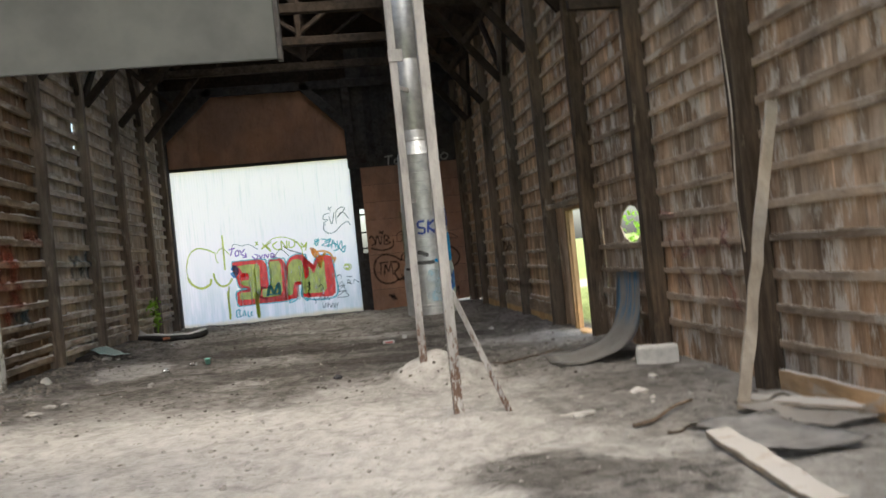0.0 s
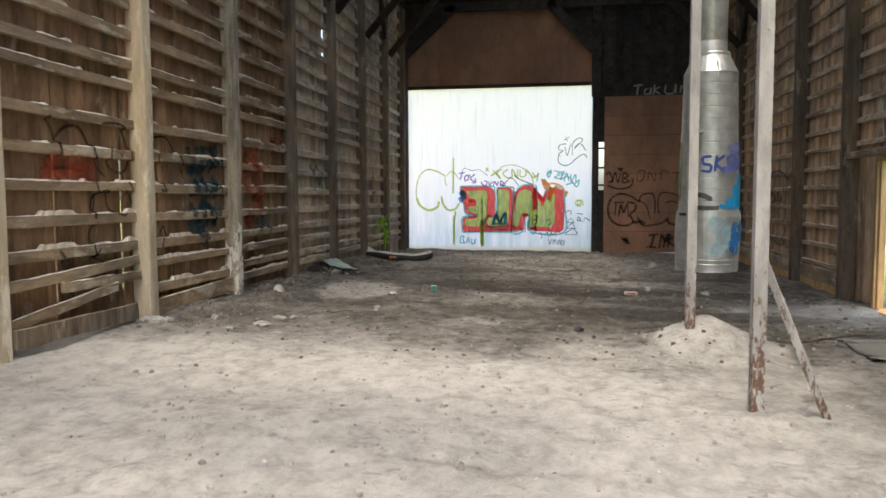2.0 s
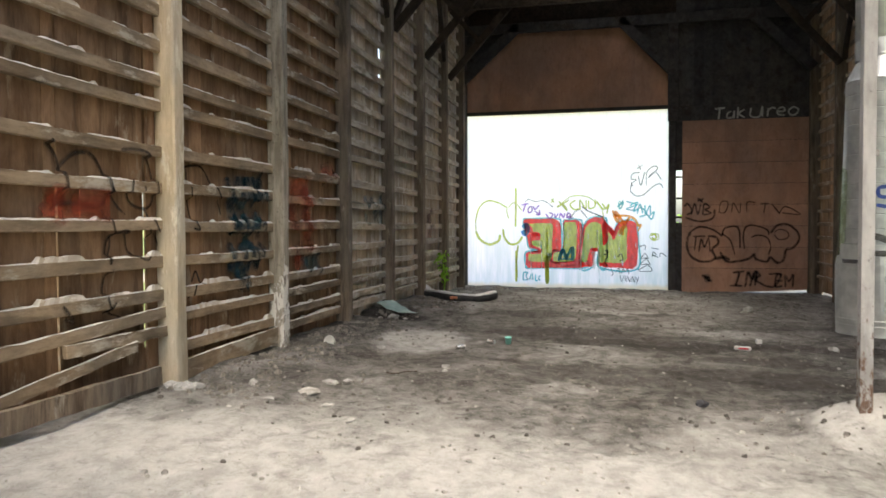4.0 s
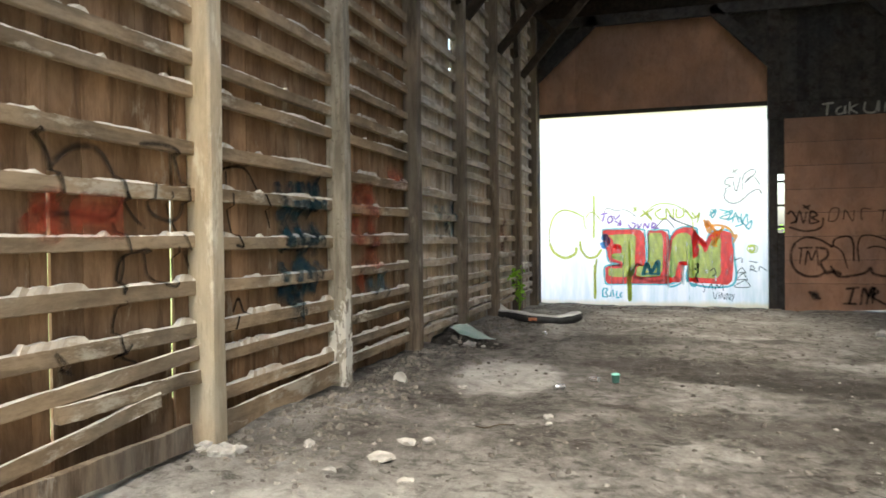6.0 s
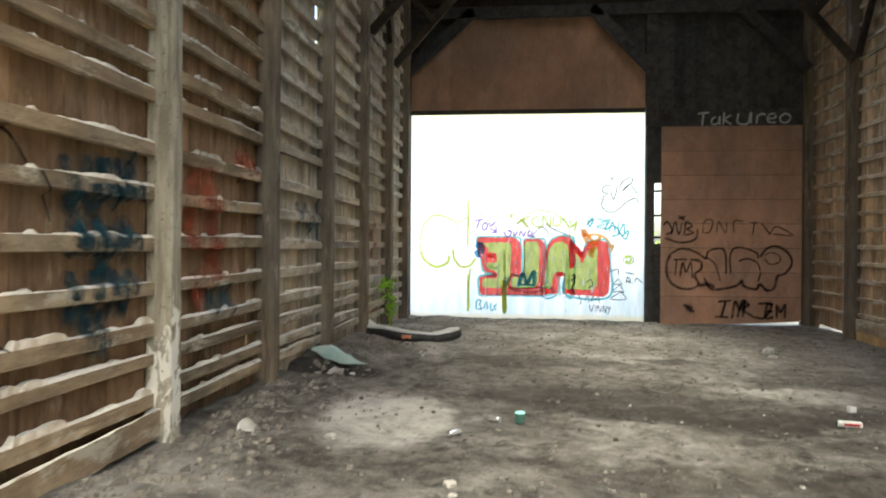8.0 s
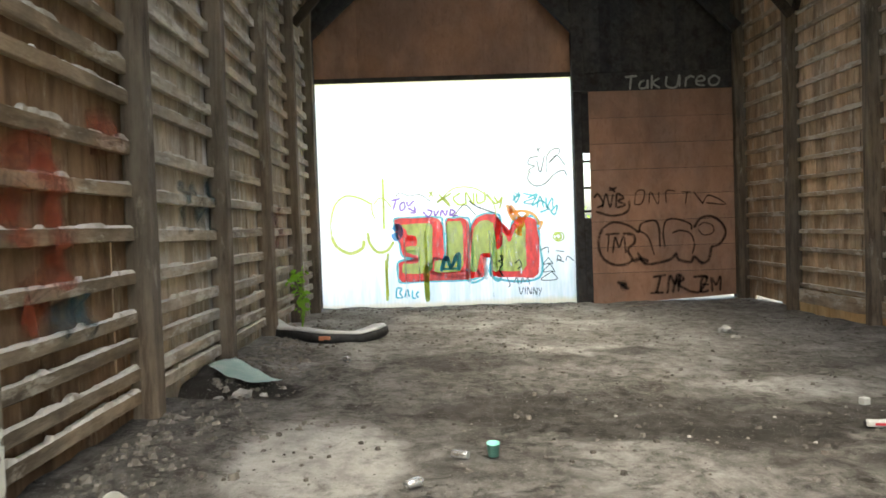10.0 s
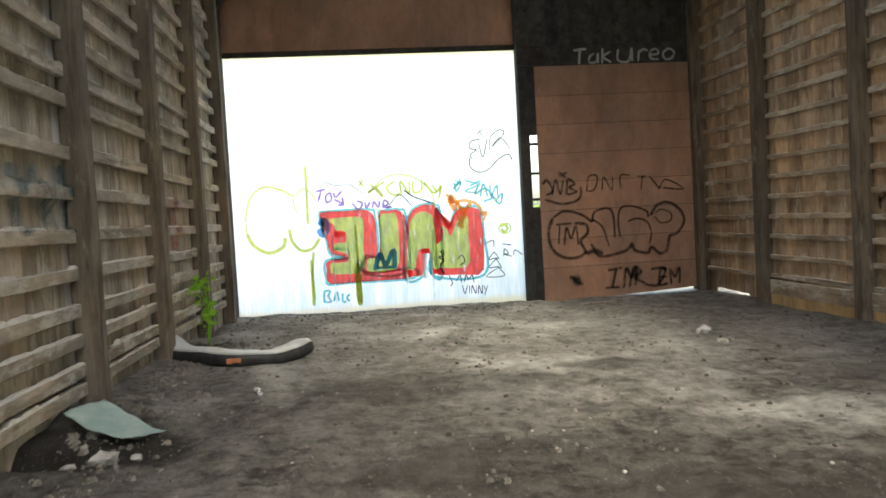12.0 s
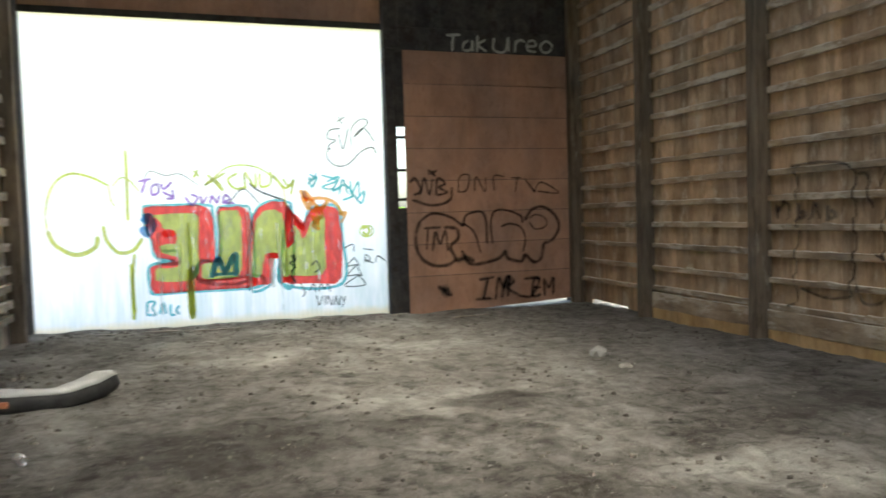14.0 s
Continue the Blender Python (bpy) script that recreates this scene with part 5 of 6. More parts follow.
stroke("west", "navy", 0.10, [(11.51,2.07),(11.63,2.08)])
stroke("west", "navy", 0.10, [(10.86,1.57),(10.97,1.78),(11.07,1.57)])
stroke("west", "navy", 0.10, [(10.9,1.66),(11.04,1.66)])
stroke("west", "navy", 0.10, [(11.15,1.57),(11.18,1.77),(11.3,1.58),(11.34,1.77)])
stroke("west", "navy", 0.10, [(11.43,1.57),(11.45,1.76),(11.57,1.73),(11.58,1.62),(11.44,1.57)])
stroke("west", "navy", 0.10, [(10.9,1.48),(10.85,1.22),(11.04,1.21)])
stroke("west", "navy", 0.10, [(11.14,1.48),(11.11,1.2),(11.27,1.21),(11.3,1.48),(11.15,1.48)])
stroke("west", "navy", 0.10, [(11.37,1.47),(11.46,1.19),(11.59,1.47)])
stroke("west", "navy", 0.10, [(11.04,1.18),(11.07,1.01),(11.24,1.0)])
stroke("west", "navy", 0.10, [(11.15,1.17),(11.2,1.07)])
stroke("west", "wire", 0.03, [(8.19,2.31),(8.29,2.2),(8.33,2.07),(8.35,1.96),(8.29,1.85),(8.51,1.84),(8.75,1.82),(8.86,1.9),(8.85,2.03),(8.71,2.23),(8.52,2.24),(8.36,2.14),(8.31,2.05)])
stroke("west", "wire", 0.022, [(8.86,1.99),(8.99,1.84),(9.11,1.76)])
stroke("west", "wire", 0.025, [(8.98,2.31),(9.24,2.33),(9.4,2.28),(9.49,2.07),(9.49,1.9),(9.39,1.82),(9.2,1.85),(9.13,1.93),(9.14,2.07)])
stroke("west", "wire", 0.02, [(9.36,1.83),(9.48,1.66),(9.58,1.46)])
stroke("west", "wire", 0.022, [(8.8,1.8),(8.88,1.65),(8.89,1.49),(8.82,1.34)])
stroke("west", "wire", 0.022, [(8.82,1.34),(8.85,1.53),(8.96,1.61),(9.08,1.6),(9.13,1.44),(9.35,1.37),(9.37,1.64)])
stroke("west", "wire", 0.022, [(8.85,1.3),(8.79,1.15),(8.81,1.0),(8.92,0.89)])
stroke("west", "wire", 0.022, [(8.79,0.94),(8.89,1.02)])
stroke("west", "wire", 0.03, [(8.27,1.05),(8.4,0.91)])
stroke("west", "wire", 0.02, [(9.3,2.02),(9.34,1.85)])
stroke("west", "wire2", 0.018, [(9.91,2.18),(10.05,2.25),(10.31,2.27),(10.48,2.13),(10.62,1.96),(10.71,1.78)])
stroke("west", "wire2", 0.018, [(10.05,2.23),(10.06,1.92),(10.12,1.73),(10.19,1.63),(10.08,1.64)])
stroke("west", "wire2", 0.02, [(10.06,0.95),(10.15,1.15),(10.21,1.2),(10.28,1.07)])
stroke("west", "red", 0.12, [(8.18,1.85),(8.29,1.89),(8.35,1.81),(8.24,1.77),(8.18,1.85)])
stroke("west", "red", 0.16, [(8.46,1.83),(8.86,1.83)])
stroke("west", "faded_red", 0.22, [(12.48,1.61),(12.56,2.07),(12.94,2.16)])
stroke("west", "faded_red", 0.22, [(12.94,2.19),(13.0,1.33)])
stroke("west", "faded_red", 0.2, [(12.51,1.22),(12.87,1.33)])
stroke("west", "faded_red", 0.2, [(13.49,2.4),(13.95,2.47)])
stroke("west", "teal", 0.17, [(12.92,1.26),(13.0,1.04)])
stroke("west", "teal", 0.17, [(13.18,1.29),(13.36,1.01)])
stroke("west", "teal", 0.17, [(15.44,2.19),(15.48,1.67)])
stroke("west", "teal", 0.17, [(15.72,2.16),(16.07,1.76)])
stroke("west", "teal", 0.17, [(16.27,2.23),(16.38,1.69)])
stroke("west", "pink", 0.3, [(19.85,2.08),(19.94,1.42)])
stroke("east", "red", 0.05, [(9.25,1.53),(9.2,1.17)])
stroke("east", "red", 0.05, [(9.04,1.57),(8.79,1.29),(9.03,1.18)])
stroke("east", "red", 0.05, [(8.64,1.57),(8.57,1.24),(8.37,1.28)])
stroke("east", "red", 0.05, [(8.28,1.58),(8.22,1.23)])
stroke("east", "red", 0.05, [(8.06,1.55),(7.84,1.25)])
stroke("east", "red", 0.05, [(7.85,1.58),(8.03,1.27)])
stroke("east", "red", 0.04, [(9.03,1.05),(8.75,0.7)])
stroke("east", "red", 0.04, [(8.51,1.09),(8.38,0.74)])
stroke("east", "red", 0.04, [(8.05,1.07),(7.73,0.6)])
stroke("east", "red", 0.04, [(9.48,1.77),(9.04,1.7)])


LAYER = {"teal": 0, "red": 1, "yellow_green": 2, "olive": 3, "blue": 4, "orange": 5, "purple": 6, "black": 7, "white": 8}
for surface, colour in list(dict.fromkeys([*FILLS, *STROKES])):
    lines = STROKES.get((surface, colour), [])
    if surface in ("west", "east", "door"):
        lines = [(w * k, pts) for k in (1.7, 1.1, 0.6) for w, pts in lines]
    if surface == "panel":
        def place(u, v, layer, c=colour):
            return (u, NORTH - 0.014 - 0.003 * LAYER[c] - 0.00008 * layer, v)
        owner = gate
    elif surface == "door":
        def place(u, v, layer):
            return (u, NORTH - 0.170 - 0.0002 * layer, v)
        owner = tall_door
    elif surface == "lintel":
        def place(u, v, layer):
            return (u, NORTH - 0.144 - 0.0002 * layer, v)
        owner = north
    else:
        side = -1 if surface == "west" else 1
        def place(u, v, layer, s=side):
            base = WEST_BOARD if s < 0 else EAST_BOARD
            return (base - s * (depth_on(s, v, u) + 0.0004 * layer), u, v)
        owner = west if side < 0 else east
    part("graffiti", ribbons(lines, place, FILLS.get((surface, colour), ()), FILLS[("panel", "olive")] if surface == "panel" and colour in ("red", "teal") else ()), PAINTS[surface][colour], owner, "sprayed %s graffiti" % colour.replace("wire2", "black").replace("wire", "black").replace("_", " "))


# ---- things ----
def make_spout():
    """The galvanised down-pipe that hangs from the roof."""
    x, y = 0.925, 10.05
    spout = thing("grain_spout", "galvanised steel spout pipe with blue graffiti", "pipe", at=(x, y, 0))
    bm = bmesh.new()
    rings = [(0.178, 2.955)] + [(0.178 - 0.003 * (q == 1), 3.1 + 0.9 * k + 0.006 * q) for k in range(5) for q in range(3)] + [(0.178, 7.6), (0.168, 7.6), (0.168, 2.955)]
    turned(bm, rings, 32, Matrix.Translation((-0.025, 0, 0)))
    part("upper_pipe", bm, steel, spout, smooth=True)
    bm = bmesh.new()
    turned(bm, [(0.18, 3.0), (0.188, 2.985), (0.188, 2.96), (0.262, 2.80), (0.27, 2.785), (0.255, 2.785), (0.175, 2.96)], 32)
    part("cone", bm, steel, spout)
    bm = bmesh.new()
    turned(bm, [(0.264, 2.79)] + [(0.266 + 0.0026 * k - 0.005 * (q == 1), 2.68 - 0.118 * k - 0.005 * q) for k in range(11) for q in range(3)] + [(0.295, 1.345), (0.28, 1.345), (0.255, 2.7)], 56)
    part("lower_pipe", bm, steel, spout)
    bm = bmesh.new()
    turned(bm, [(0.298, 1.40), (0.309, 1.335), (0.309, 1.15), (0.303, 0.95), (0.298, 0.905), (0.303, 0.90), (0.296, 0.86), (0.301, 0.855), (0.296, 0.80), (0.298, 0.775), (0.286, 0.775), (0.295, 1.33)], 40)
    for v in bm.verts:
        # the loose skirt is dented and flares on its far side
        a = math.atan2(v.co.y, v.co.x)
        v.co.x += 0.014 * math.sin(3 * a + 2.1 * v.co.z) - 0.012 * (1.4 - v.co.z)
        v.co.y += 0.012 * math.sin(2 * a + 1.3)
    part("skirt", bm, steel, spout, "dented loose steel skirt")
    bm = bmesh.new()
    turned(bm, [(0.297, 1.375), (0.3, 1.375), (0.3, 1.345), (0.297, 1.345)], 32)
    part("seam", bm, dark_wood, spout)

    # paint on the pipe: a short tag and a large blue patch, bent round it
    def bent(u, v, layer):
        r = (0.302 if v > 1.40 else 0.326) + 0.0006 * layer
        return (r * math.sin(u / r), -r * math.cos(u / r), v)
    blue = spray("pipe_paint_blue", (0.01, 0.24, 0.52), 0.95, 0.24)
    for line in ((0.07, [(0.33, 1.78), (0.31, 1.6), (0.30, 1.42)]), (0.1, [(0.27, 1.66), (0.25, 1.54), (0.23, 1.42)]), (0.11, [(0.19, 1.52), (0.16, 1.42)]), (0.07, [(0.09, 1.46), (0.08, 1.42)]), (0.1, [(0.36, 1.75), (0.37, 1.42)])):
        part("paint_patch", ribbons([line], bent), blue, spout, "bright blue paint patch")
    deep = spray("pipe_paint_deep_blue", (0.015, 0.12, 0.36), 0.85, 0.36)
    for line in ((0.12, [(0.27, 1.28), (0.24, 1.15), (0.26, 0.95)]), (0.1, [(0.35, 1.3), (0.33, 1.08)]), (0.06, [(0.18, 1.1), (0.2, 0.98)])):
        part("paint_patch", ribbons([line], bent), deep, spout, "deep blue smeared paint")
    haze = spray("pipe_paint_pale_blue", (0.30, 0.48, 0.58), 0.55, 0.42)
    for line in ((0.16, [(-0.06, 1.28), (0.1, 1.2), (0.08, 1.02)]), (0.12, [(-0.08, 1.02), (0.12, 0.98)])):
        part("paint_patch", ribbons([line], bent), haze, spout, "pale blue smeared paint")
    violet = spray("pipe_paint_violet", (0.10, 0.13, 0.40), 0.7, 0.34)
    for line in ((0.12, [(0.14, 1.99), (0.24, 2.02), (0.35, 2.02)]), (0.12, [(0.12, 1.88), (0.22, 1.9), (0.35, 1.93)]), (0.06, [(0.06, 1.8), (0.2, 1.82), (0.3, 1.84)])):
        part("paint_patch", ribbons([line], bent), violet, spout, "violet blue paint patch")
    moss = spray("pipe_paint_green", (0.20, 0.27, 0.13), 0.6, 0.38)
    part("paint_patch", ribbons([(0.14, [(-0.44, 2.1), (-0.45, 1.5)])], bent), moss, spout, "dull green stain")
    part("paint_patch", ribbons([(0.05, [(-0.16, 1.56), (-0.1, 1.55), (-0.02, 1.51)]), (0.045, [(-0.18, 1.43), (-0.02, 1.425), (0.05, 1.43)])], bent), spray("pipe_stain", (0.04, 0.04, 0.04), 0.8, 0.28), spout, "dark stain by the seam")
    ink = spray("pipe_paint_ink", (0.03, 0.06, 0.25), 0.9, 0.25)
    for line in ((0.028, [(-0.03, 1.94), (-0.11, 1.93), (-0.11, 1.87), (-0.04, 1.85), (-0.05, 1.79), (-0.13, 1.8)]), (0.028, [(0.02, 1.95), (0.0, 1.79)]), (0.028, [(0.1, 1.95), (0.01, 1.87), (0.1, 1.79)])):
        part("tag", ribbons([line], bent), ink, spout, "dark blue tag")
    for a in (0.6, 2.7, 4.8):
        bm = bmesh.new()
        tube(bm, [(0.235 * math.cos(a), 0.235 * math.sin(a), 2.88), (0.275 * math.cos(a), 0.275 * math.sin(a), 2.72)], 0.008, 6)
        part("rivet", bm, steel, spout)


make_spout()


def make_stand():
    """The steel stand beside the spout: two tall angle irons, rails and a strut."""
    stand = thing("steel_stand", "rusted angle iron stand set in dust heaps", "steel stand")
    for x, y, foot in ((0.775, 7.315, 0.03), (0.70, 9.62, 0.15)):
        bm = bmesh.new()
        box(bm, x - 0.045, x + 0.045, y - 0.004, y + 0.004, foot - 0.25, 5.22, 0.001)
        box(bm, x - 0.045, x - 0.037, y, y + 0.085, foot - 0.25, 5.22, 0.001)
        leg = part("leg", bm, rust, stand)
        for z in (1.38, 1.46, 2.65):
            bm = bmesh.new()
            tube(bm, [(x + 0.01, y - 0.004, z), (x + 0.01, y - 0.016, z)], 0.012, 6)
            part("bolt", bm, rust, leg)
        bm = bmesh.new()
        box(bm, x - 0.06, x + 0.12, y - 0.02, y - 0.005, 3.9, 4.05, 0.004)
        part("head_plate", bm, rust, stand)
    for a, b in (((0.74, 7.25, 5.26), (0.66, 9.9, 5.26)), ((-5.3, 7.37, 5.37), (3.8, 7.37, 5.37))):
        bm = bmesh.new()
        beam(bm, a, b, 0.08, 0.1, 0.004)
        part("rail", bm, truss_wood, stand, "dark overhead rail")
    bm = bmesh.new()
    low = on_ground(1.27, 7.4) - 0.05
    beam(bm, (1.275, 7.40, low), (0.86, 7.72, 1.16), 0.010, 0.06, 0.002)
    beam(bm, (1.275, 7.425, low), (0.86, 7.745, 1.16), 0.05, 0.008, 0.001)
    part("strut", bm, rust, stand, "rusty leaning strut")
    bm = bmesh.new()
    beam(bm, (0.86, 7.73, 1.15), (0.74, 7.36, 1.15), 0.03, 0.03, 0.002)
    part("cleat", bm, rust, stand)
    for z in (2.2, 3.6):
        bm = bmesh.new()
        beam(bm, (0.68, 9.62, z), (0.88, 9.88, z), 0.012, 0.05, 0.002)
        part("bracket", bm, rust, stand)


make_stand()


def make_duct():
    """The large sheet steel panel that hangs over the first part of the walk."""
    panel = thing("hanging_panel", "large pale grey sheet steel panel hung overhead", "panel")
    x0, x1, y0, z0, z1 = -4.9, -0.37, 4.95, 2.735, 4.1
    bm = bmesh.new()
    box(bm, x0, x1, y0, y0 + 0.02, z0, z1, 0.004)
    part("sheet", bm, bin_mat, panel)
    bm = bmesh.new()
    box(bm, x1 + 0.001, x1 + 0.03, y0 - 0.006, y0 + 0.05, z0 - 0.01, z1, 0.004)
    part("edge_strip", bm, dark_wood, panel, "dark folded edge")
    bm = bmesh.new()
    box(bm, x0, x1, y0 + 0.021, y0 + 0.06, z1 - 0.08, z1, 0.004)
    part("rail", bm, rust, panel)
    for x in (x0 + 0.3, x1 - 0.3):
        bm = bmesh.new()
        beam(bm, (x, y0 + 0.04, z1 - 0.1), (x, y0 + 0.04, TIE + 0.05), 0.05, 0.05)
        part("hanger", bm, rust, panel)


bin_mat = plain("dull_grey_sheet", (0.07, 0.072, 0.071), (0.112, 0.114, 0.11), 1.5, 0.6, 0.1, 0.1)
make_duct()


def make_plank(name, label, category, a, b, w, h, material, roll=0.0, group=""):
    bm = bmesh.new()
    beam(bm, a, b, w, h, 0.004, roll)
    bmesh.ops.subdivide_edges(bm, edges=[e for e in bm.edges if e.calc_length() > 0.5], cuts=14)
    rng = random.Random(name + label)
    for v in bm.verts:
        v.co += Vector((rng.uniform(-1, 1), rng.uniform(-1, 1), rng.uniform(-1, 1))) * 0.005 + 0.012 * noise.noise_vector(v.co * 3.1)
    return tagged(mesh_object(name, bm, material), label, category, group)


make_plank("leaning_board", "long bleached board leaning on the timber wall", "board", (3.04, 6.47, on_ground(3.04, 6.47) - 0.02), (3.70, 6.66, 2.56), 0.10, 0.03, grey_wood, 1.2)
make_plank("plank", "dusty plank lying on the floor", "plank", (2.42, 5.72, on_ground(2.4, 5.7) + 0.05), (2.30, 4.25, on_ground(2.3, 4.3) + 0.04), 0.17, 0.05, flat_plank, 0.1)
make_plank("plank", "short plank beside the wall foot", "plank", (3.2, 6.75, on_ground(3.2, 6.7) + 0.04), (4.0 - 0.25, 5.9, on_ground(3.7, 5.9) + 0.06), 0.22, 0.03, flat_plank)
make_plank("sill_board", "orange weathered sill board at the wall foot", "board", (3.77, 7.05, 0.03), (3.75, 4.9, 0.06), 0.05, 0.22, sill_wood)
for y0, y1 in ((14.3, 16.55), (16.76, 19.0), (19.22, 21.44)):
    # strip along the wall foot, its orange light painted in by the material
    make_plank("sill_board", "bright orange weathered sill board at the wall foot", "board", (3.80, y1, -0.05), (3.80, y0, -0.04), 0.04, 0.26, lit_sill, group="sill boards")
    make_plank("foot_board", "broad greyed board nailed along the wall foot", "board", (3.785, y1, 0.205), (3.785, y0, 0.20), 0.03, 0.24, east_girt, group="foot boards")
for k, (x, y, turn, size) in enumerate(((-3.4, 23.45, 8, 0.5), (-2.6, 23.3, -12, 0.7), (-1.2, 23.6, 5, 0.4), (1.3, 22.9, -6, 0.6), (-4.2, 23.2, 30, 0.45), (0.3, 23.55, 20, 0.35))):
    a = radians(turn)
    dx, dy = 0.5 * size * math.cos(a), 0.5 * size * math.sin(a)
    make_plank("lath", "thin weathered lath lying on the earth by the gate", "lath", (x - dx, y - dy, on_ground(x - dx, y - dy) + 0.015), (x + dx, y + dy, on_ground(x + dx, y + dy) + 0.02), 0.06, 0.015, flat_plank, group="laths by the gate")
# broken girts in the bay by the pale posts
make_plank("loose_girt", "broken pale girt hanging askew on the wall", "board", (-5.22, 9.57, 0.865), (-5.22, 7.45, 0.77), 0.04, 0.10, girt_wood, group="broken girts")
make_plank("loose_girt", "broken pale girt hanging askew on the wall", "board", (-5.21, 9.57, 0.69), (-5.19, 8.25, 0.71), 0.04, 0.10, girt_wood, group="broken girts")
make_plank("loose_girt", "broken pale girt slanting down to the floor", "board", (-5.19, 9.1, 0.625), (-5.17, 7.45, 0.45), 0.03, 0.095, girt_wood, group="broken girts")
make_plank("loose_girt", "thick board lying along the wall foot", "board", (-5.10, 9.30, 0.33), (-5.10, 7.5, 0.35), 0.05, 0.17, far_post, group="broken girts")
make_plank("loose_girt", "broad pale board along the wall foot", "board", (-5.19, 11.83, 0.33), (-5.19, 9.78, 0.28), 0.03, 0.2, girt_wood, group="broken girts")


def make_sheet(name, label, category, x0, x1, y0, y1, lift, material, seed, thick=0.004, turn=0.0, curl=0.06):
    """A thin rumpled sheet lying on the floor."""
    rng = random.Random(seed)
    bm = bmesh.new()
    n = 14
    cx, cy = (x0 + x1) / 2, (y0 + y1) / 2
    grid = []
    for i in range(n + 1):
        row = []
        for j in range(n + 1):
            u, v = i / n - 0.5, j / n - 0.5
            px, py = u * (x1 - x0) * (1 + 0.06 * math.sin(7 * v + seed)), v * (y1 - y0) * (1 + 0.06 * math.sin(6 * u + seed))
            qx, qy = cx + px * math.cos(turn) - py * math.sin(turn), cy + px * math.sin(turn) + py * math.cos(turn)
            z = on_ground(qx, qy) + lift + curl * (abs(2 * u) ** 3 * (0.5 + 0.5 * math.sin(3 * v + seed)) + 0.5 * abs(2 * v) ** 3) + rng.uniform(0, 0.006)
            row.append(bm.verts.new((qx, qy, z)))
        grid.append(row)
    for i in range(n):
        for j in range(n):
            bm.faces.new((grid[i][j], grid[i + 1][j], grid[i + 1][j + 1], grid[i][j + 1]))
    bmesh.ops.solidify(bm, geom=bm.faces[:], thickness=thick)
    return tagged(mesh_object(name, bm, material, True), label, category)


felt = plain("grey_roofing_felt", (0.27, 0.265, 0.25), (0.44, 0.43, 0.41), 4, 0.85)
make_sheet("felt_sheet", "creased grey sheet lying on the dusty floor", "sheet", 2.45, 3.2, 5.1, 6.15, 0.015, felt, 3, 0.008, 0.12, 0.05)
make_sheet("felt_scrap", "torn grey scrap of sheet by the wall", "sheet", 3.05, 3.6, 5.6, 6.5, 0.03, flat_plank, 5, 0.008, 0.3, 0.05)
film_mat = plain("mint_plastic_film", (0.52, 0.70, 0.66), (0.74, 0.84, 0.80), 7, 0.35, 0, 0.3)
make_sheet("plastic_sheet", "pale mint plastic sheet lying on dark soil", "sheet", -5.2, -4.42, 15.5, 15.85, 0.045, film_mat, 9, 0.004, -0.7, 0.03)
make_sheet("card_scrap", "pale scrap of card by the bumper", "scrap", -5.05, -4.75, 19.7, 20.0, 0.02, flat_plank, 12, 0.004, 0.2, 0.02)


def make_curl():
    """A bent plastic sheet: it lies on the floor and sweeps up the wall."""
    bm = bmesh.new()
    rows = []
    for i in range(25):
        t = i / 24
        a = t * 1.55
        x, z = 2.35 + 1.24 * math.sin(a) ** 0.62, 1.08 * (1 - math.cos(a) ** 0.7)
        row = []
        for j in range(13):
            v = j / 12
            y = 9.65 + 0.95 * v - 0.15 * (1 - t) + (0.07 * math.sin(9 * t) if j in (0, 12) else 0)
            row.append(bm.verts.new((x + 0.05 * (v - 0.5) * t, y, z + max(on_ground(x, y), -0.05) * (1 - t) + 0.014 + 0.012 * math.sin(12 * v))))
        rows.append(row)
    for a, b in zip(rows, rows[1:]):
        for j in range(12):
            bm.faces.new((a[j], b[j], b[j + 1], a[j + 1]))
    bmesh.ops.solidify(bm, geom=bm.faces[:], thickness=0.008)
    n = Nodes("blue_smeared_sheet")
    smear = n.ramp(n.noise(3.2, 6, 0.65, (1, 2.6, 0.5)), 0.42, 0.62)
    high = n.ramp(n.axis("Z"), 0.25, 0.6)
    col = n.mix(n.math("MULTIPLY", smear, high), n.mix(n.noise(5, 6, 0.7), (0.20, 0.19, 0.17), (0.44, 0.42, 0.38)), (0.08, 0.25, 0.42))
    tagged(mesh_object("bent_sheet", bm, n.done(col, 0.5, n.bump(n.noise(9, 4), 0.3, 0.01)), True), "bent dark sheet with blue smears against the wall", "sheet")


make_curl()
bm = bmesh.new()
tube(bm, smooth_line([(3.60, 7.24, 4.6), (3.585, 7.2, 3.6), (3.60, 7.15, 2.6), (3.575, 7.17, 1.8), (3.59, 7.15, 1.25)], 6), 0.009, 6)
tagged(mesh_object("cable", bm, grey_wood, True), "pale old cable hanging down the dark post", "cable")

concrete = plain("pale_concrete", (0.36, 0.35, 0.325), (0.52, 0.51, 0.475), 5, 0.9, 0, 0.6)
bm = bmesh.new()
box(bm, -0.24, 0.24, -0.10, 0.10, -0.02, 0.2, 0.02)
bmesh.ops.subdivide_edges(bm, edges=bm.edges[:], cuts=3)
for v in bm.verts:
    v.co += 0.012 * noise.noise_vector(v.co * 9)
blk = mesh_object("concrete_block", bm, concrete)
blk.location, blk.rotation_euler.z = (3.43, 9.05, on_ground(3.43, 9.05)), radians(-20)
tagged(blk, "pale chipped concrete block by the wall", "block")


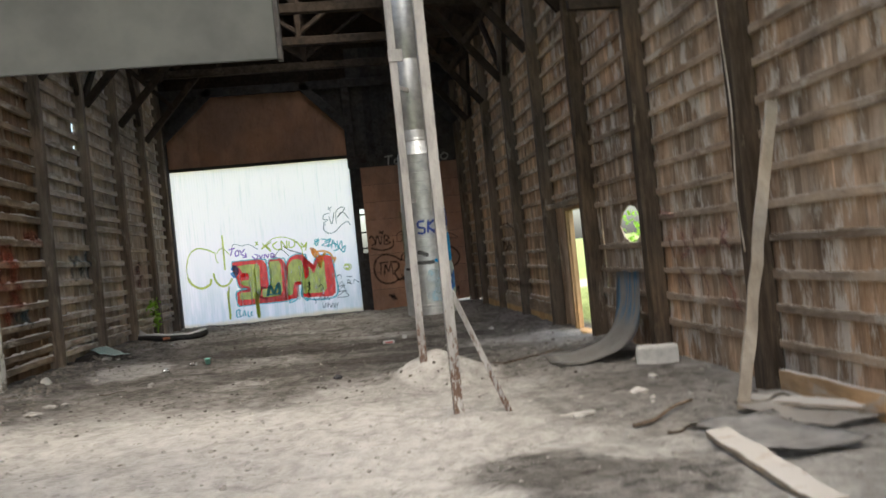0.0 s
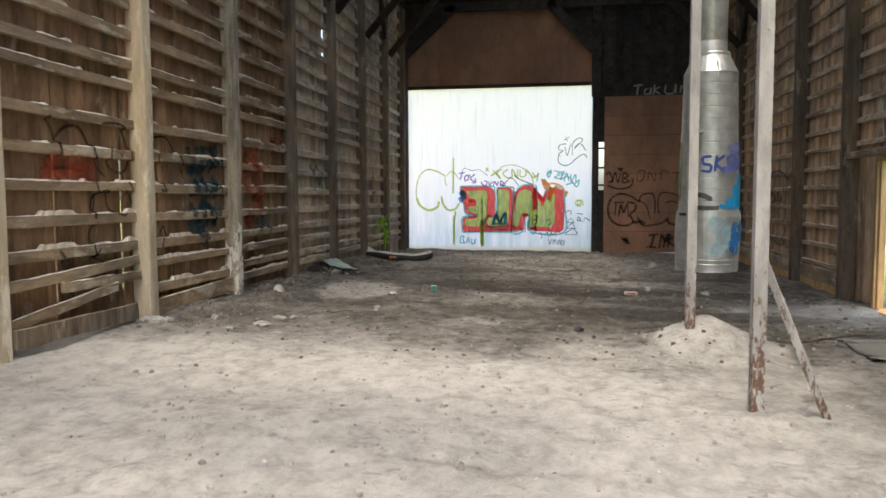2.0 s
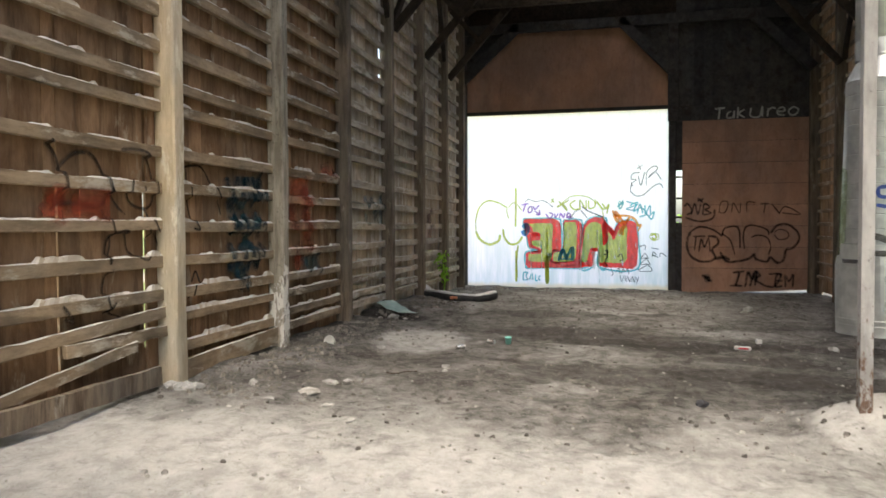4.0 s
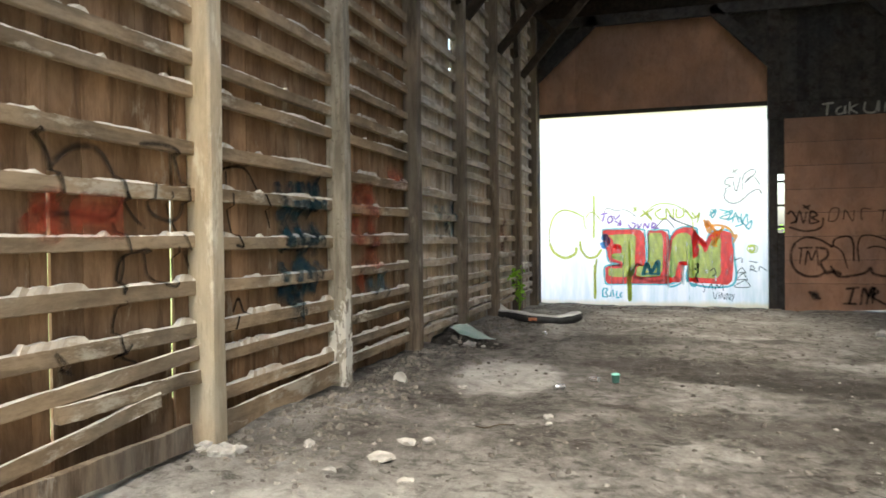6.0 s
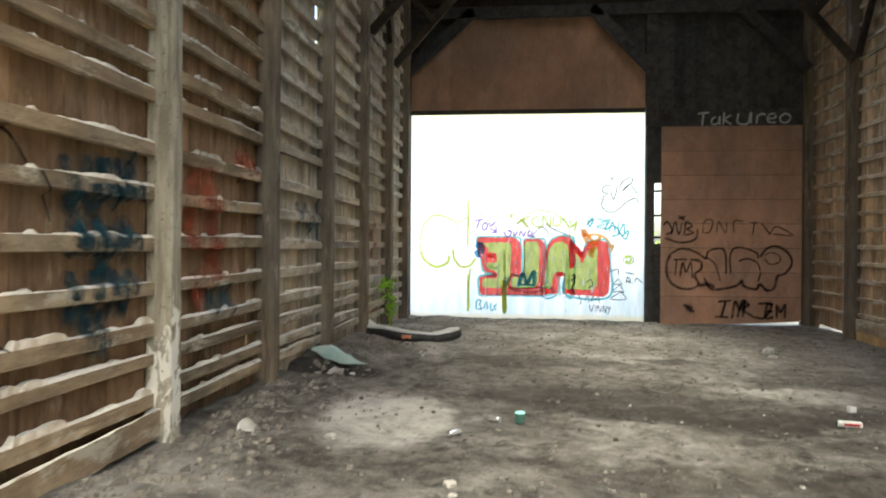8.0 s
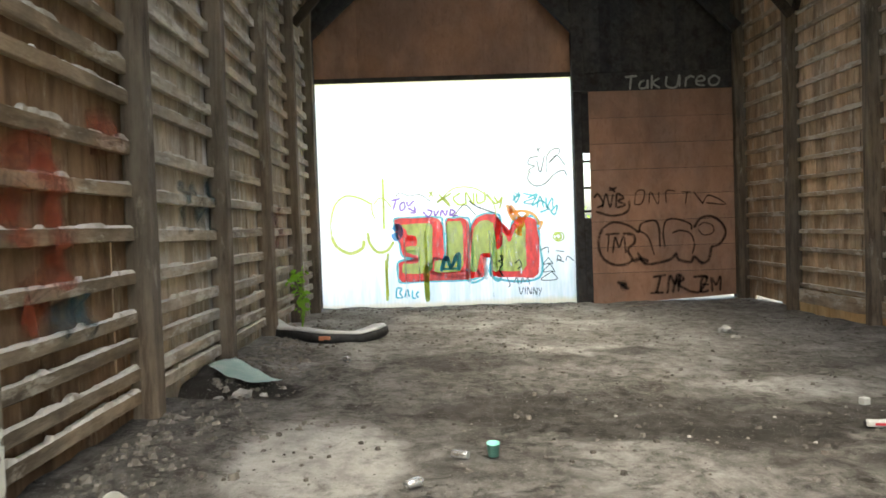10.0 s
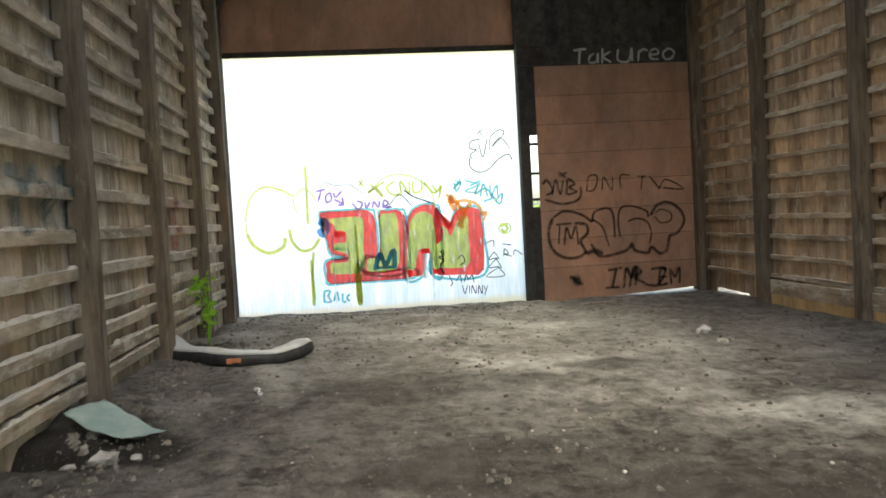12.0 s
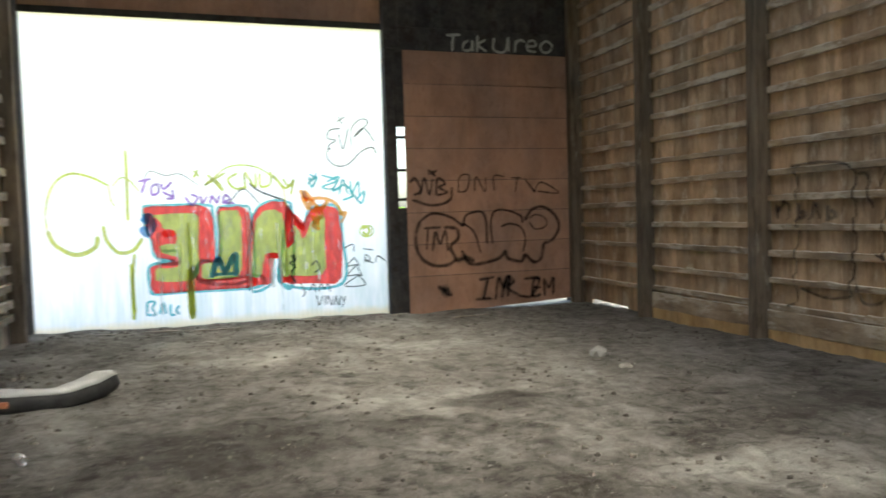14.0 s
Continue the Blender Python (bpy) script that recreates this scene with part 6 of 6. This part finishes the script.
def make_chunk(name, label, x, y, r, seed, material, flat=0.5, group=""):
    bm = bmesh.new()
    stone(bm, 0, 0, 0, r, random.Random(seed), flat)
    bmesh.ops.subdivide_edges(bm, edges=bm.edges[:], cuts=1)
    for v in bm.verts:
        v.co += 0.12 * r * noise.noise_vector(v.co / r * 1.7 + Vector((seed, 0, 0)))
    ob = mesh_object(name, bm, material)
    ob.location = (x, y, on_ground(x, y) + r * flat * 0.35)
    return tagged(ob, label, "rubble", group)


plaster = plain("broken_plaster", (0.27, 0.255, 0.23), (0.46, 0.44, 0.405), 9, 0.9, 0, 0.5)
for k, (x, y, r, f) in enumerate(((-3.9, 9.83, 0.11, 0.25), (-3.86, 10.25, 0.09, 0.4), (-3.72, 10.35, 0.07, 0.5), (-4.44, 9.78, 0.06, 0.8), (-2.96, 11.38, 0.05, 0.5), (-4.02, 12.35, 0.06, 0.6), (-3.6, 9.5, 0.07, 0.3), (-3.2, 9.0, 0.06, 0.25), (-4.1, 9.4, 0.07, 0.3), (-2.93, 11.17, 0.04, 0.5), (1.65, 14.0, 0.08, 0.5), (1.2, 18.1, 0.08, 0.5), (2.5, 14.6, 0.07, 0.6), (2.6, 7.6, 0.1, 0.4), (3.0, 8.2, 0.09, 0.5))):
    make_chunk("plaster_chunk", "pale broken plaster chunk on the dusty floor", x, y, r, k + 1, plaster, f, "plaster chunks")
for k, (x, y, r) in enumerate(((-4.68, 15.0, 0.10), (-4.5, 15.12, 0.05), (-4.86, 14.9, 0.06), (-4.95, 15.02, 0.045))):
    make_chunk("rock", "grey stone beside the dug hole", x, y, r, 80 + k, plaster, 0.6, "stones by the hole")
make_chunk("rock", "grey clod of earth on the floor", 1.41, 19.0, 0.15, 31, felt, 0.6)
make_chunk("clod", "small black clod on the floor", -0.38, 10.52, 0.06, 33, dark_wood, 0.7)
pebble = plain("grey_pebble", (0.27, 0.26, 0.24), (0.46, 0.445, 0.415), 8, 0.9)
rng = random.Random(41)
for k in range(14):
    make_chunk("cobble", "grey rounded cobble heaped at the post foot", -5.02 + rng.uniform(-0.18, 0.22), 9.46 + rng.uniform(-0.16, 0.1), rng.uniform(0.045, 0.08), 50 + k, pebble, 0.7, "cobbles at the post foot")
bm = bmesh.new()
box(bm, -0.2, 0.16, -0.035, 0.035, 0, 0.03, 0.006)
box(bm, -0.08, 0.02, -0.10, -0.034, 0, 0.028, 0.006)
chip = mesh_object("broken_panel", bm, plaster)
chip.location, chip.rotation_euler = (1.80, 7.05, on_ground(1.8, 7.05) + 0.005), (0, 0, radians(10))
tagged(chip, "white broken strip of panel on the floor", "scrap")
for a, b, r in (((2.05, 6.35), (2.72, 6.75), 0.018), ((1.65, 10.1), (2.75, 10.75), 0.014), ((2.2, 6.05), (2.55, 6.2), 0.012), ((-3.5, 10.9), (-3.2, 11.1), 0.006)):
    pts = [(a[0] + (b[0] - a[0]) * t, a[1] + (b[1] - a[1]) * t + 0.03 * math.sin(9 * t + a[0]), on_ground(a[0] + (b[0] - a[0]) * t, a[1] + (b[1] - a[1]) * t) + r + (0.05 * t if r == 0.018 else 0)) for t in (k / 8 for k in range(9))]
    bm = bmesh.new()
    tube(bm, pts, lambda t, q=r: q * (1.15 - 0.5 * t), 7)
    tagged(mesh_object("stick", bm, east_post, True), "thin dry stick lying on the floor", "stick", "sticks")


def make_can(x, y, turn, crushed, label, body_mat):
    can = thing("drink_can", label, "can", "drink cans", at=(x, y, on_ground(x, y) + 0.033))
    lie = Matrix.Rotation(radians(turn), 4, "Z") @ Matrix.Rotation(radians(88), 4, "Y") @ Matrix.Diagonal((1 - crushed, 1, 1, 1)) @ Matrix.Translation((0, 0, -0.06))
    bm = bmesh.new()
    turned(bm, [(0.0, 0.006), (0.022, 0.002), (0.026, 0.0), (0.033, 0.012), (0.033, 0.1), (0.028, 0.115)], 20, lie)
    part("body", bm, body_mat, can, smooth=True)
    bm = bmesh.new()
    turned(bm, [(0.028, 0.1152), (0.029, 0.118), (0.026, 0.116), (0.0, 0.113)], 20, lie)
    part("lid", bm, steel, can)


white_tin = plain("white_tin", (0.55, 0.55, 0.56), (0.9, 0.9, 0.9), 60, 0.22, 0.75)
make_can(-3.055, 12.64, 40, 0.15, "crushed silver and white drink can", white_tin)
make_can(-2.75, 13.165, -25, 0.1, "dented silver drink can on dark soil", white_tin)
make_can(-3.92, 16.86, 120, 0.0, "white and silver drink can on the soil", white_tin)


def make_cup(x, y, r, h, material, label, tip):
    bm = bmesh.new()
    turned(bm, [(0.0, 0.0), (r * 0.8, 0.0), (r, h), (r * 1.06, h), (r * 1.04, h - 0.006), (r * 0.95, h - 0.006), (r * 0.76, 0.006), (0, 0.006)], 20, Matrix.Rotation(radians(tip), 4, "X") @ Matrix.Rotation(0.5, 4, "Z"))
    ob = mesh_object("cup", bm, material, True)
    ob.location = (x, y, on_ground(x, y) + 0.02)
    return tagged(ob, label, "cup")


make_cup(-2.525, 13.2, 0.045, 0.09, plain("turquoise_plastic", (0.20, 0.55, 0.46), (0.28, 0.64, 0.55), 5, 0.4), "small turquoise plastic cup", 6)
make_cup(-4.67, 12.32, 0.068, 0.095, plain("white_plastic", (0.68, 0.66, 0.6), (0.8, 0.78, 0.72), 5, 0.5), "white plastic tub lying tipped over", 70)
box_mat = plain("white_carton", (0.44, 0.44, 0.42), (0.6, 0.59, 0.56), 9, 0.7)
bm = bmesh.new()
box(bm, -0.036, 0.036, -0.033, 0.033, 0, 0.062, 0.006)
ob = mesh_object("carton", bm, box_mat)
ob.location, ob.rotation_euler.z = (0.82, 14.53, on_ground(0.82, 14.53)), radians(12)
tagged(ob, "small white carton standing on pale dust", "carton")


def make_packet(x, y, turn):
    """A crushed white carton with a red band, lying on its side."""
    packet = thing("drink_carton", "crushed white drink carton with a red band", "carton", at=(x, y, on_ground(x, y)))
    packet.rotation_euler.z = radians(turn)
    bm = bmesh.new()
    box(bm, -0.105, 0.095, -0.035, 0.035, 0, 0.055, 0.01)
    bmesh.ops.subdivide_edges(bm, edges=[e for e in bm.edges if e.calc_length() > 0.1], cuts=5)
    for v in bm.verts:
        v.co += 0.008 * noise.noise_vector(v.co * 16)
        v.co.z = max(v.co.z, 0.0)
    part("body", bm, box_mat, packet)
    bm = bmesh.new()
    box(bm, -0.055, 0.07, -0.046, -0.04, 0.02, 0.04, 0.001)
    part("band", bm, plain("red_print", (0.32, 0.02, 0.03), (0.45, 0.04, 0.05), 20, 0.6), packet, "red printed band")
    bm = bmesh.new()
    turned(bm, [(0.0, 0.0), (0.016, 0.0), (0.016, 0.012), (0.0, 0.012)], 14, Matrix.Translation((-0.108, 0, 0.03)) @ Matrix.Rotation(radians(-90), 4, "Y"))
    part("cap", bm, dark_wood, packet, "dark screw cap")


make_packet(0.49, 13.76, -14)


def make_bumper():
    """A car bumper skin lying face up."""
    bumper = thing("car_bumper", "black car bumper with a grey dusty top on the floor", "bumper")
    rubber = plain("black_bumper_plastic", (0.02, 0.02, 0.021), (0.05, 0.05, 0.05), 6, 0.5)
    top_mat = plain("dusty_grey_bumper_top", (0.55, 0.55, 0.54), (0.72, 0.72, 0.70), 5, 0.85)
    path = smooth_line([(-5.35, 19.75, 0), (-5.0, 19.15, 0), (-4.4, 18.78, 0), (-3.95, 18.85, 0), (-3.64, 19.2, 0)], 8)

    def sweep(profile, closed=True):
        bm = bmesh.new()
        rings = []
        for k, p in enumerate(path):
            way = (path[min(k + 1, len(path) - 1)] - path[max(k - 1, 0)]).normalized()
            out = Vector((way.y, -way.x, 0))
            t = k / (len(path) - 1)
            lift = on_ground(p.x, p.y) + 0.06 * (2 * t - 1) ** 4
            rings.append([bm.verts.new(p + out * d + Vector((0, 0, lift + h))) for d, h in profile])
        n = len(profile)
        for a, b in zip(rings, rings[1:]):
            for s in range(n if closed else n - 1):
                bm.faces.new((a[s], a[(s + 1) % n], b[(s + 1) % n], b[s]))
        if closed:
            bm.faces.new(rings[0][::-1]), bm.faces.new(rings[-1])
        bmesh.ops.recalc_face_normals(bm, faces=bm.faces)
        return bm

    part("skin", sweep([(0.12, 0.0), (0.16, 0.05), (0.14, 0.13), (0.08, 0.155), (-0.12, 0.13), (-0.2, 0.06), (-0.2, 0.0)]), rubber, bumper, smooth=True)
    part("top_face", sweep([(0.13, 0.139), (0.075, 0.172), (-0.13, 0.15), (-0.215, 0.075), (-0.15, 0.06)]), top_mat, bumper, "dusty grey upper face", True)
    bm = bmesh.new()
    box(bm, -0.08, 0.08, -0.01, 0.01, -0.03, 0.03, 0.005)
    lamp = part("reflector", bm, plain("orange_reflector", (0.5, 0.16, 0.08), (0.62, 0.25, 0.14), 6, 0.3), bumper, "small orange reflector")
    lamp.matrix_local = pose(-4.36, 18.62, on_ground(-4.36, 18.6) + 0.075, 0, 0, -6)
    bumper.location.y = -0.38


make_bumper()


# ---- plants ----
def leaves(bm, centre, spread_by, count, size, rng):
    for k in range(count):
        p = Vector(centre) + Vector((rng.gauss(0, spread_by[0]), rng.gauss(0, spread_by[1]), rng.gauss(0, spread_by[2])))
        m = Matrix.Translation(p) @ Euler((rng.uniform(-1.2, 1.2), rng.uniform(-1.2, 1.2), rng.uniform(0, 6.28))).to_matrix().to_4x4()
        s = size * rng.uniform(0.6, 1.3)
        pts = [bm.verts.new(m @ Vector(q)) for q in ((0, -s, 0), (0.55 * s, -0.2 * s, 0.1 * s), (0.4 * s, 0.5 * s, 0.05 * s), (0, s, -0.1 * s), (-0.4 * s, 0.5 * s, 0.05 * s), (-0.55 * s, -0.2 * s, 0.1 * s))]
        bm.faces.new((pts[0], pts[1], pts[2], pts[3])), bm.faces.new((pts[0], pts[3], pts[4], pts[5]))


def make_weed():
    rng = random.Random(17)
    weed = thing("weed", "small bright green weed growing at the wall foot", "plant", at=(-4.92, 19.75, on_ground(-4.92, 19.75)))
    stems, tips = bmesh.new(), []
    for k in range(5):
        top = Vector((rng.uniform(-0.18, 0.2), rng.uniform(-0.2, 0.2), rng.uniform(0.45, 0.85)))
        tube(stems, smooth_line([(0, 0, -0.03), tuple(top * 0.5 + Vector((0.03, 0, 0.05))), tuple(top)], 5), 0.006, 5)
        tips.append(top)
    part("stem", stems, leaf_mat, weed)
    bm = bmesh.new()
    for top in tips:
        leaves(bm, top, (0.07, 0.07, 0.08), 9, 0.065, rng)
        leaves(bm, top * 0.6, (0.06, 0.06, 0.08), 5, 0.05, rng)
    part("leaves", bm, leaf_mat, weed)


make_weed()


def make_shrub(x, y, height, width, seed):
    rng = random.Random(seed)
    shrub = thing("shrub", "leafy green shrub outside the barn", "shrub", "shrubs outside", at=(x, y, on_ground(x, y)))
    bm = bmesh.new()
    for k in range(5):
        a = rng.uniform(0, 6.28)
        tube(bm, smooth_line([(0, 0, -0.1), (0.2 * width * math.cos(a), 0.2 * width * math.sin(a), 0.4 * height), (0.5 * width * math.cos(a), 0.5 * width * math.sin(a), 0.8 * height)], 4), lambda t: 0.04 * (1.1 - t), 6)
    part("branch", bm, post_wood, shrub)
    bm = bmesh.new()
    for k in range(22):
        c = (rng.gauss(0, 0.35 * width), rng.gauss(0, 0.35 * width), height * rng.uniform(0.1, 0.95))
        leaves(bm, c, (0.2, 0.2, 0.18), 26, 0.07, rng)
    part("foliage", bm, leaf_mat, shrub)


for k, (x, y, h, w) in enumerate(((5.9, 13.5, 0.8, 0.7), (5.9, 14.8, 1.1, 0.8), (6.2, 12.3, 0.7, 0.6), (6.4, 16.2, 1.45, 1.0), (5.4, 10.3, 0.7, 0.5), (0.6, 25.6, 1.5, 0.5), (6.6, 11.2, 1.2, 0.9), (7.2, 13.8, 1.2, 1.0), (6.9, 16.5, 1.75, 1.2), (8.5, 19.5, 2.4, 1.3), (0.4, 27.0, 1.6, 1.0), (1.6, 29.0, 2.0, 1.2), (-0.6, 29.5, 1.8, 1.2))):
    make_shrub(x, y, h, w, 70 + k)


# ---- grit, crumbs and litter strewn over the floor ----
def strewn(name, label, count, seed, material, pick, low, high):
    rng = random.Random(seed)
    verts, faces = [], []
    for k in range(count):
        x, y = pick(rng)
        r = low + (high - low) * rng.random() ** 3
        a, z = rng.uniform(0, 6.28), on_ground(x, y)
        base = len(verts)
        for s in range(5):
            q = a + math.tau * s / 5
            verts.append((x + r * rng.uniform(0.7, 1.2) * math.cos(q), y + r * rng.uniform(0.7, 1.2) * math.sin(q), z - 0.3 * r))
        for s in range(5):
            q = a + math.tau * s / 5 + 0.3
            verts.append((x + r * rng.uniform(0.4, 0.8) * math.cos(q), y + r * rng.uniform(0.4, 0.8) * math.sin(q), z + r * rng.uniform(0.35, 0.8)))
        faces += [(base + s, base + (s + 1) % 5, base + 5 + (s + 1) % 5, base + 5 + s) for s in range(5)] + [tuple(base + 5 + s for s in range(5))]
    data = bpy.data.meshes.new(name)
    data.from_pydata(verts, [], faces)
    data.materials.append(material)
    tagged(new(name, data), label, "gravel", kind="stuff")


def anywhere(rng):
    return rng.uniform(-5.0, 3.6), rng.uniform(0.5, 23.6)


def further_in(rng):
    return rng.uniform(-5.0, 3.6), 9.0 + 14.6 * rng.random() if rng.random() < 0.985 else rng.uniform(6.5, 9)


def along_west(rng):
    return -5.1 + abs(rng.gauss(0, 0.45)), rng.uniform(9.2, 20)


def front(rng):
    return rng.gauss(-1.6, 1.9), rng.gauss(6.8, 1.7)


def by_gate(rng):
    return rng.uniform(-4.9, 0.4), 23.8 - abs(rng.gauss(0, 0.5))


def east_side(rng):
    return 3.7 - abs(rng.gauss(0, 0.9)), rng.uniform(3.5, 15)


crumb = plain("pale_crumbs", (0.22, 0.205, 0.182), (0.42, 0.40, 0.365), 3, 0.95)
soil_crumb = plain("soil_crumbs", (0.11, 0.098, 0.083), (0.26, 0.235, 0.2), 3, 0.95)
dark_crumb = plain("dark_crumbs", (0.07, 0.062, 0.054), (0.18, 0.16, 0.14), 3, 0.95)
strewn("crumbs", "pale crumbs of plaster strewn over the floor", 850, 1, crumb, anywhere, 0.004, 0.022)
strewn("crumbs", "earthy gravel along the foot of the wall", 1500, 2, soil_crumb, along_west, 0.006, 0.055)
strewn("clods", "dark clods of earth on the floor", 2600, 3, dark_crumb, further_in, 0.005, 0.036)
strewn("crumbs", "earthy crumbs strewn over the floor", 2200, 8, soil_crumb, further_in, 0.004, 0.024)
strewn("clods", "dark rubble along the foot of the wall", 500, 4, dark_crumb, along_west, 0.005, 0.032)
strewn("crumbs", "white chips in the pale dust", 1200, 5, crumb, front, 0.004, 0.03)
strewn("clods", "earth crumbs along the gate", 400, 6, dark_crumb, by_gate, 0.008, 0.035)
strewn("crumbs", "chips and litter by the east wall", 350, 7, crumb, east_side, 0.005, 0.035)
